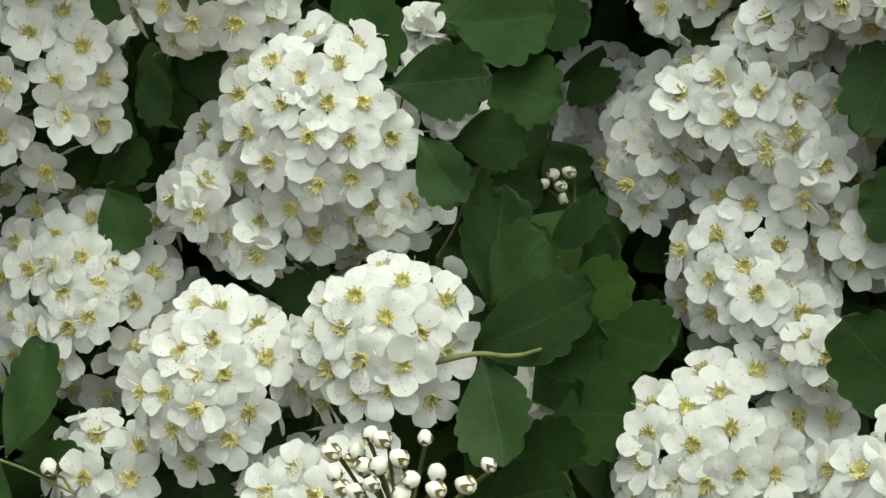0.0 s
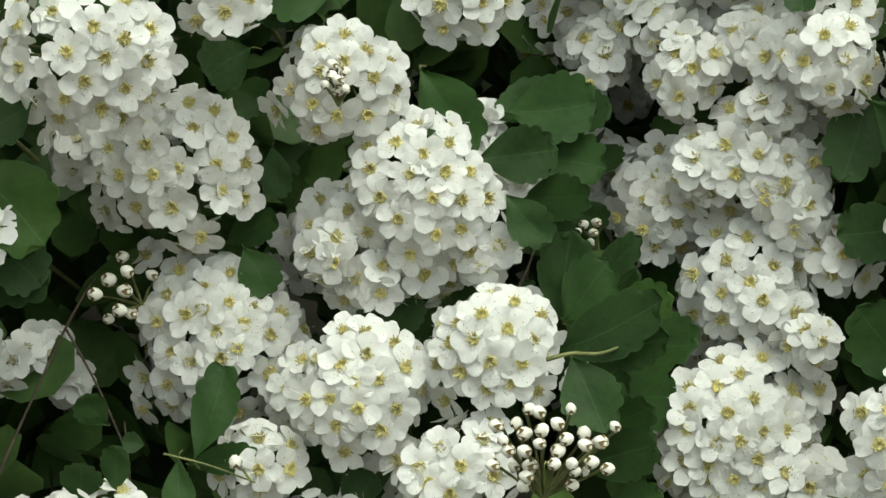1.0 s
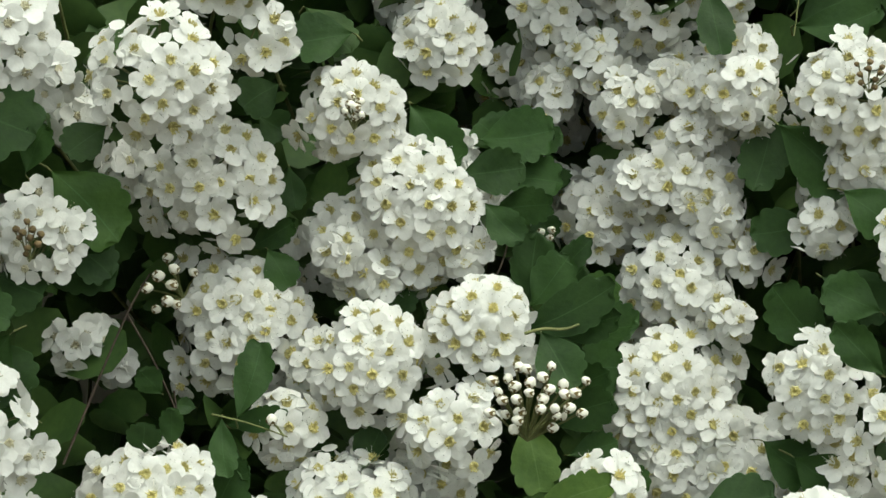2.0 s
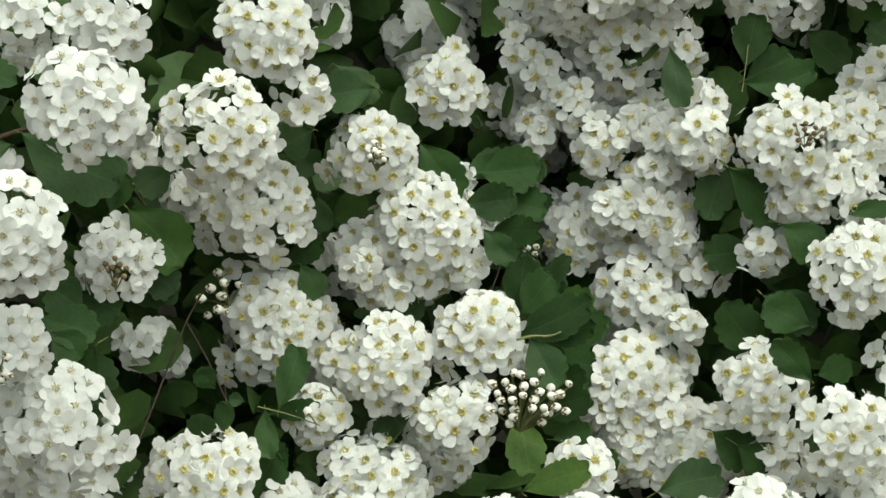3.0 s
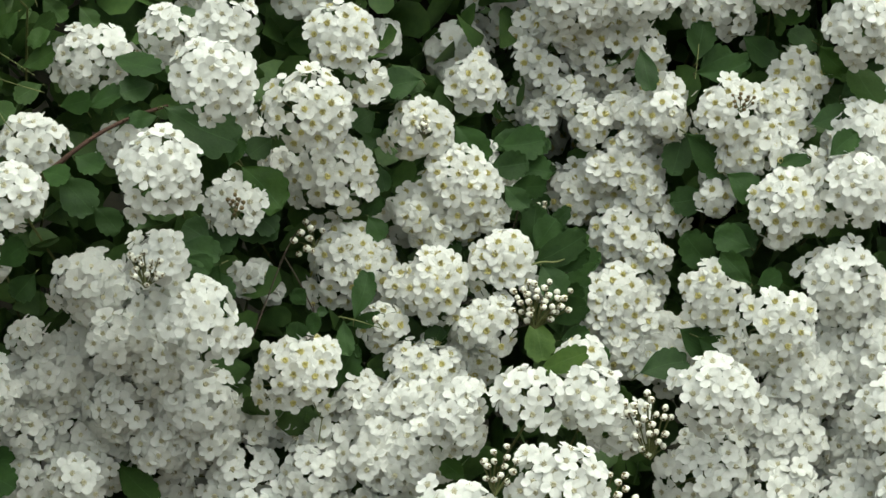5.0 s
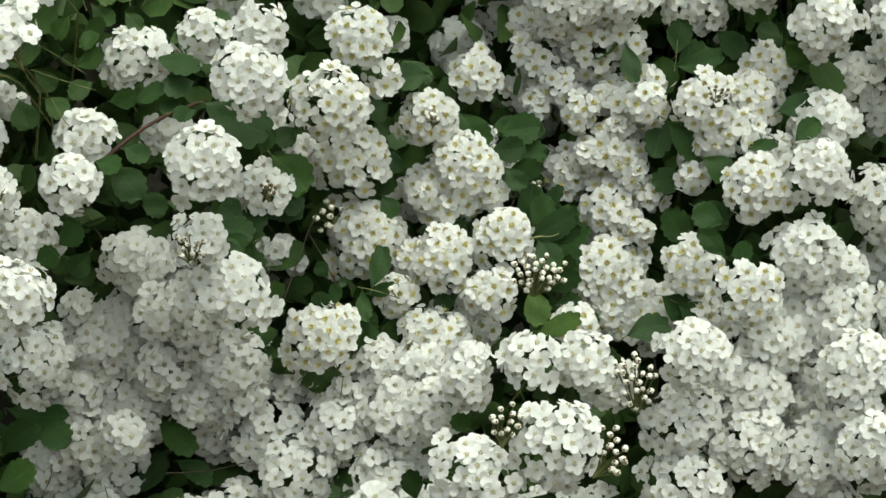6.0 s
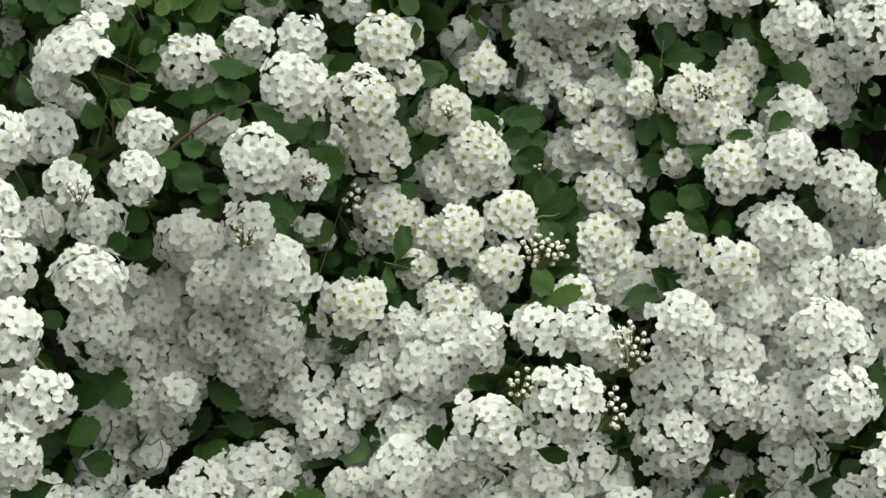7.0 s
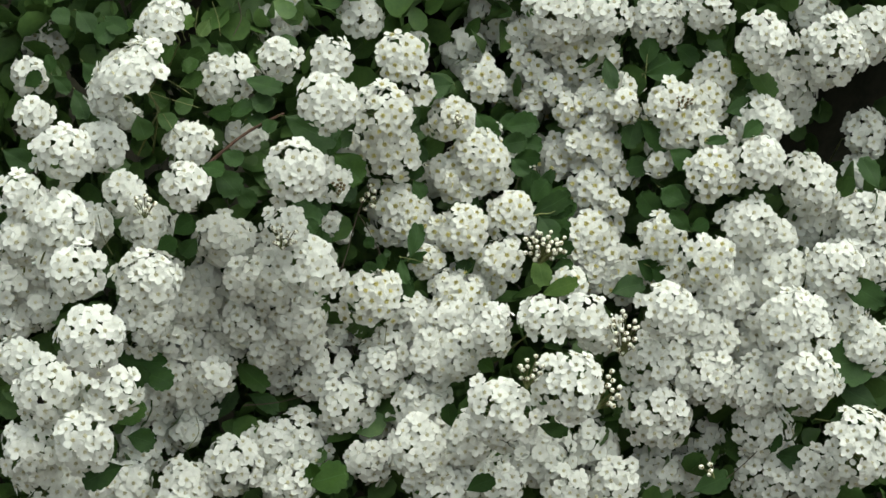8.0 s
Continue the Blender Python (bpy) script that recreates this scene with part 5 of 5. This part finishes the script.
cluster(-0.3294, -0.0340, 0.0552, 0.0141, ax=-0.9, az=0.9, flat=0.6)
cluster(-0.3480, -0.0480, 0.0322, 0.0215, ax=-1.8, az=2.4, flat=0.25, cap=0.1)
cluster(-0.3581, -0.0244, 0.0162, 0.0132, ax=-1.0, az=0.2, flat=0.6)
cluster(-0.2609, 0.0574, 0.0532, 0.0168, deep=1)
cluster(-0.2223, 0.0441, -0.0183, 0.0074, deep=1)
cluster(-0.2821, 0.0200, -0.0095, 0.0115, deep=1)
cluster(-0.3816, -0.0688, -0.0118, 0.0152)
cluster(-0.4033, -0.0768, -0.0325, 0.0121)
cluster(-0.3854, -0.0839, -0.0457, 0.0151)
cluster(-0.3392, -0.0310, -0.0556, 0.0126)
cluster(-0.3645, -0.0227, -0.0543, 0.0088)
cluster(-0.4054, -0.0763, -0.0556, 0.0121)
cluster(-0.2304, 0.0462, -0.0634, 0.0067, deep=1)
cluster(-0.2253, 0.0489, -0.0702, 0.0047, deep=1)
cluster(-0.2970, 0.0144, -0.0667, 0.0131, deep=1)
cluster(-0.1285, 0.1032, 0.0525, 0.0161, deep=1)
cluster(-0.1469, 0.0912, 0.0290, 0.0156, deep=1)
cluster(-0.1025, 0.0484, 0.0543, 0.0186)
cluster(-0.0745, 0.0496, 0.0525, 0.0142)
cluster(-0.0388, 0.0628, 0.0507, 0.0169)
cluster(-0.0144, 0.0376, 0.0571, 0.0135)
cluster(0.0149, 0.0246, 0.0386, 0.0159)
cluster(0.0513, 0.0574, 0.0558, 0.0138, deep=1)
cluster(0.0795, 0.0319, 0.0408, 0.0170)
cluster(0.0403, 0.0687, 0.0072, 0.0201, deep=1)
cluster(0.0140, 0.0373, -0.0071, 0.0153)
cluster(-0.0415, 0.0450, -0.0227, 0.0072, deep=1)
cluster(0.0436, 0.0296, -0.0452, 0.0171)
cluster(0.0567, 0.0600, -0.0713, 0.0174, deep=1)
cluster(0.0849, 0.0630, -0.0426, 0.0122, deep=1)
cluster(0.0755, 0.0205, -0.0636, 0.0164)
cluster(-0.1590, 0.0248, -0.1051, 0.0147, 1)
cluster(-0.4048, 0.0368, -0.0906, 0.0181, deep=1)
cluster(-0.3764, -0.0991, -0.0687, 0.0149)
cluster(-0.3402, 0.0112, -0.1130, 0.0169)
cluster(-0.3061, 0.0495, -0.0995, 0.0175, deep=1)
cluster(-0.3681, 0.0214, -0.2003, 0.0145)
cluster(-0.2743, 0.0414, -0.0894, 0.0194, deep=1)
cluster(-0.2787, 0.0595, -0.1196, 0.0204, deep=1)
cluster(-0.2484, 0.0497, -0.1219, 0.0162, deep=1)
cluster(-0.3081, 0.0503, -0.1288, 0.0195, deep=1)
cluster(-0.3118, 0.0557, -0.1579, 0.0189, deep=1)
cluster(-0.2662, 0.0535, -0.1435, 0.0163, deep=1)
cluster(-0.2412, 0.0403, -0.1455, 0.0180)
cluster(-0.2269, 0.0273, -0.1634, 0.0180)
cluster(-0.2089, 0.0423, -0.1771, 0.0133)
cluster(-0.2167, 0.0507, -0.1247, 0.0107)
cluster(-0.2054, 0.0273, -0.1433, 0.0161)
cluster(-0.2136, 0.0202, -0.1960, 0.0141)
cluster(-0.3410, 0.0536, -0.1885, 0.0176, deep=1)
cluster(-0.3157, 0.0414, -0.1806, 0.0087, deep=1)
cluster(-0.2914, 0.0199, -0.1964, 0.0179)
cluster(-0.2527, 0.0362, -0.1882, 0.0195)
cluster(-0.2686, 0.0297, -0.1897, 0.0167)
cluster(-0.2599, 0.0214, -0.2090, 0.0160)
cluster(-0.3167, 0.0203, -0.2068, 0.0159)
cluster(-0.3480, 0.0213, -0.2042, 0.0126)
cluster(-0.1778, 0.0166, -0.1389, 0.0160)
cluster(-0.1660, 0.0198, -0.1171, 0.0154)
cluster(-0.1859, 0.0202, -0.1648, 0.0160)
cluster(-0.1880, -0.0067, -0.1858, 0.0193)
cluster(-0.1781, -0.0027, -0.2072, 0.0159)
cluster(-0.1642, 0.0083, -0.1331, 0.0153)
cluster(-0.0644, 0.0413, -0.0956, 0.0149, 1)
cluster(-0.0244, 0.0150, -0.1268, 0.0182)
cluster(-0.0523, 0.0063, -0.1402, 0.0181)
cluster(-0.0232, 0.0022, -0.1508, 0.0169)
cluster(-0.0506, 0.0068, -0.1697, 0.0202)
cluster(0.0218, 0.0166, -0.0934, 0.0177)
cluster(0.0543, 0.0138, -0.1138, 0.0197)
cluster(0.0079, 0.0261, -0.1371, 0.0163)
cluster(0.0064, 0.0060, -0.1584, 0.0183)
cluster(0.0110, 0.0106, -0.1825, 0.0170)
cluster(0.0703, 0.0009, -0.1341, 0.0162)
cluster(0.0198, 0.0239, -0.2129, 0.0217)
cluster(0.0424, 0.0046, -0.2118, 0.0170)
cluster(-0.0857, 0.0346, -0.1926, 0.0187)
cluster(-0.1158, 0.0163, -0.1988, 0.0182, deep=1)
cluster(-0.0764, 0.0014, -0.2101, 0.0151)
cluster(-0.0447, 0.0355, -0.2114, 0.0152, deep=1)
cluster(-0.1643, -0.0079, -0.1797, 0.0158)
cluster(-0.1601, 0.0012, -0.2039, 0.0140)
cluster(-0.1417, -0.0041, -0.2083, 0.0120)
cluster(-0.1061, -0.0019, -0.2116, 0.0140)
cluster(-0.2136, 0.0488, 0.0531, 0.0134, deep=1)
cluster(-0.1973, 0.0532, -0.0177, 0.0102, deep=1)
cluster(-0.4106, 0.0286, -0.0910, 0.0147, deep=1)
cluster(-0.3932, 0.0199, -0.0794, 0.0130, deep=1)
cluster(-0.3986, 0.0297, -0.1040, 0.0138, deep=1)
cluster(-0.4128, 0.0321, -0.1135, 0.0131, deep=1)
cluster(-0.3572, -0.0055, 0.0053, 0.0096, ax=-0.5, az=-0.5, flat=0.6)
cluster(-0.3483, -0.0064, 0.0032, 0.0083, ax=-0.3, az=-0.6, flat=0.6)
cluster(-0.1808, 0.0708, 0.0347, 0.0096, deep=1)
cluster(-0.1714, 0.0678, -0.0401, 0.0117, deep=1)
cluster(-0.0613, 0.0456, -0.0962, 0.0157, deep=1)
cluster(0.0503, 0.0494, -0.0701, 0.0159, deep=1)
cluster(0.0704, 0.0477, -0.0656, 0.0153, deep=1)
cluster(0.0362, 0.0498, -0.0815, 0.0145, deep=1)
cluster(-0.3680, 0.0049, -0.0570, 0.0122, deep=1)
cluster(-0.3330, -0.0085, -0.0565, 0.0109, deep=1)
cluster(-0.3892, 0.0151, -0.0526, 0.0129, deep=1)
cluster(-0.2922, 0.0203, -0.0690, 0.0145, deep=1)
cluster(-0.3047, 0.0418, -0.0984, 0.0167, deep=1)
cluster(-0.3241, 0.0378, -0.1081, 0.0133, deep=1)
cluster(-0.1782, 0.0304, -0.1603, 0.0141, deep=1)
cluster(-0.1916, 0.0405, -0.1699, 0.0129, deep=1)
cluster(-0.1171, 0.0171, -0.1876, 0.0155, deep=1)
cluster(-0.0821, 0.0220, -0.1961, 0.0156, deep=1)
cluster(-0.0137, 0.0471, -0.1963, 0.0160, deep=1)
cluster(-0.0231, 0.0425, -0.2151, 0.0139, deep=1)
cluster(-0.1951, 0.0476, -0.1437, 0.0136, deep=1)
cluster(-0.2212, 0.0542, -0.1633, 0.0129, deep=1)
cluster(-0.1402, 0.0262, -0.2062, 0.0136, deep=1)
cluster(-0.3380, 0.0450, -0.1600, 0.0145)
cluster(-0.3330, 0.0480, -0.1410, 0.0130)
cluster(-0.2960, 0.0480, -0.1370, 0.0145)
cluster(-0.3180, 0.0520, -0.1710, 0.0140)
cluster(-0.2900, 0.0420, -0.1190, 0.0140)
cluster(-0.2630, 0.0400, -0.1310, 0.0145)
cluster(-0.3140, 0.0360, -0.1060, 0.0140)
cluster(-0.3246, 0.0340, -0.1259, 0.0123)
cluster(-0.2485, 0.0240, -0.1142, 0.0114, az=-0.1)
cluster(-0.3225, 0.0300, -0.0885, 0.0087, deep=1)
cluster(-0.3320, 0.0400, -0.1586, 0.0108)
cluster(-0.2345, 0.0340, -0.0058, 0.0080, ax=-0.1)
cluster(-0.2368, 0.0120, 0.0042, 0.0075, deep=1)
cluster(-0.2357, 0.0400, -0.0648, 0.0063)
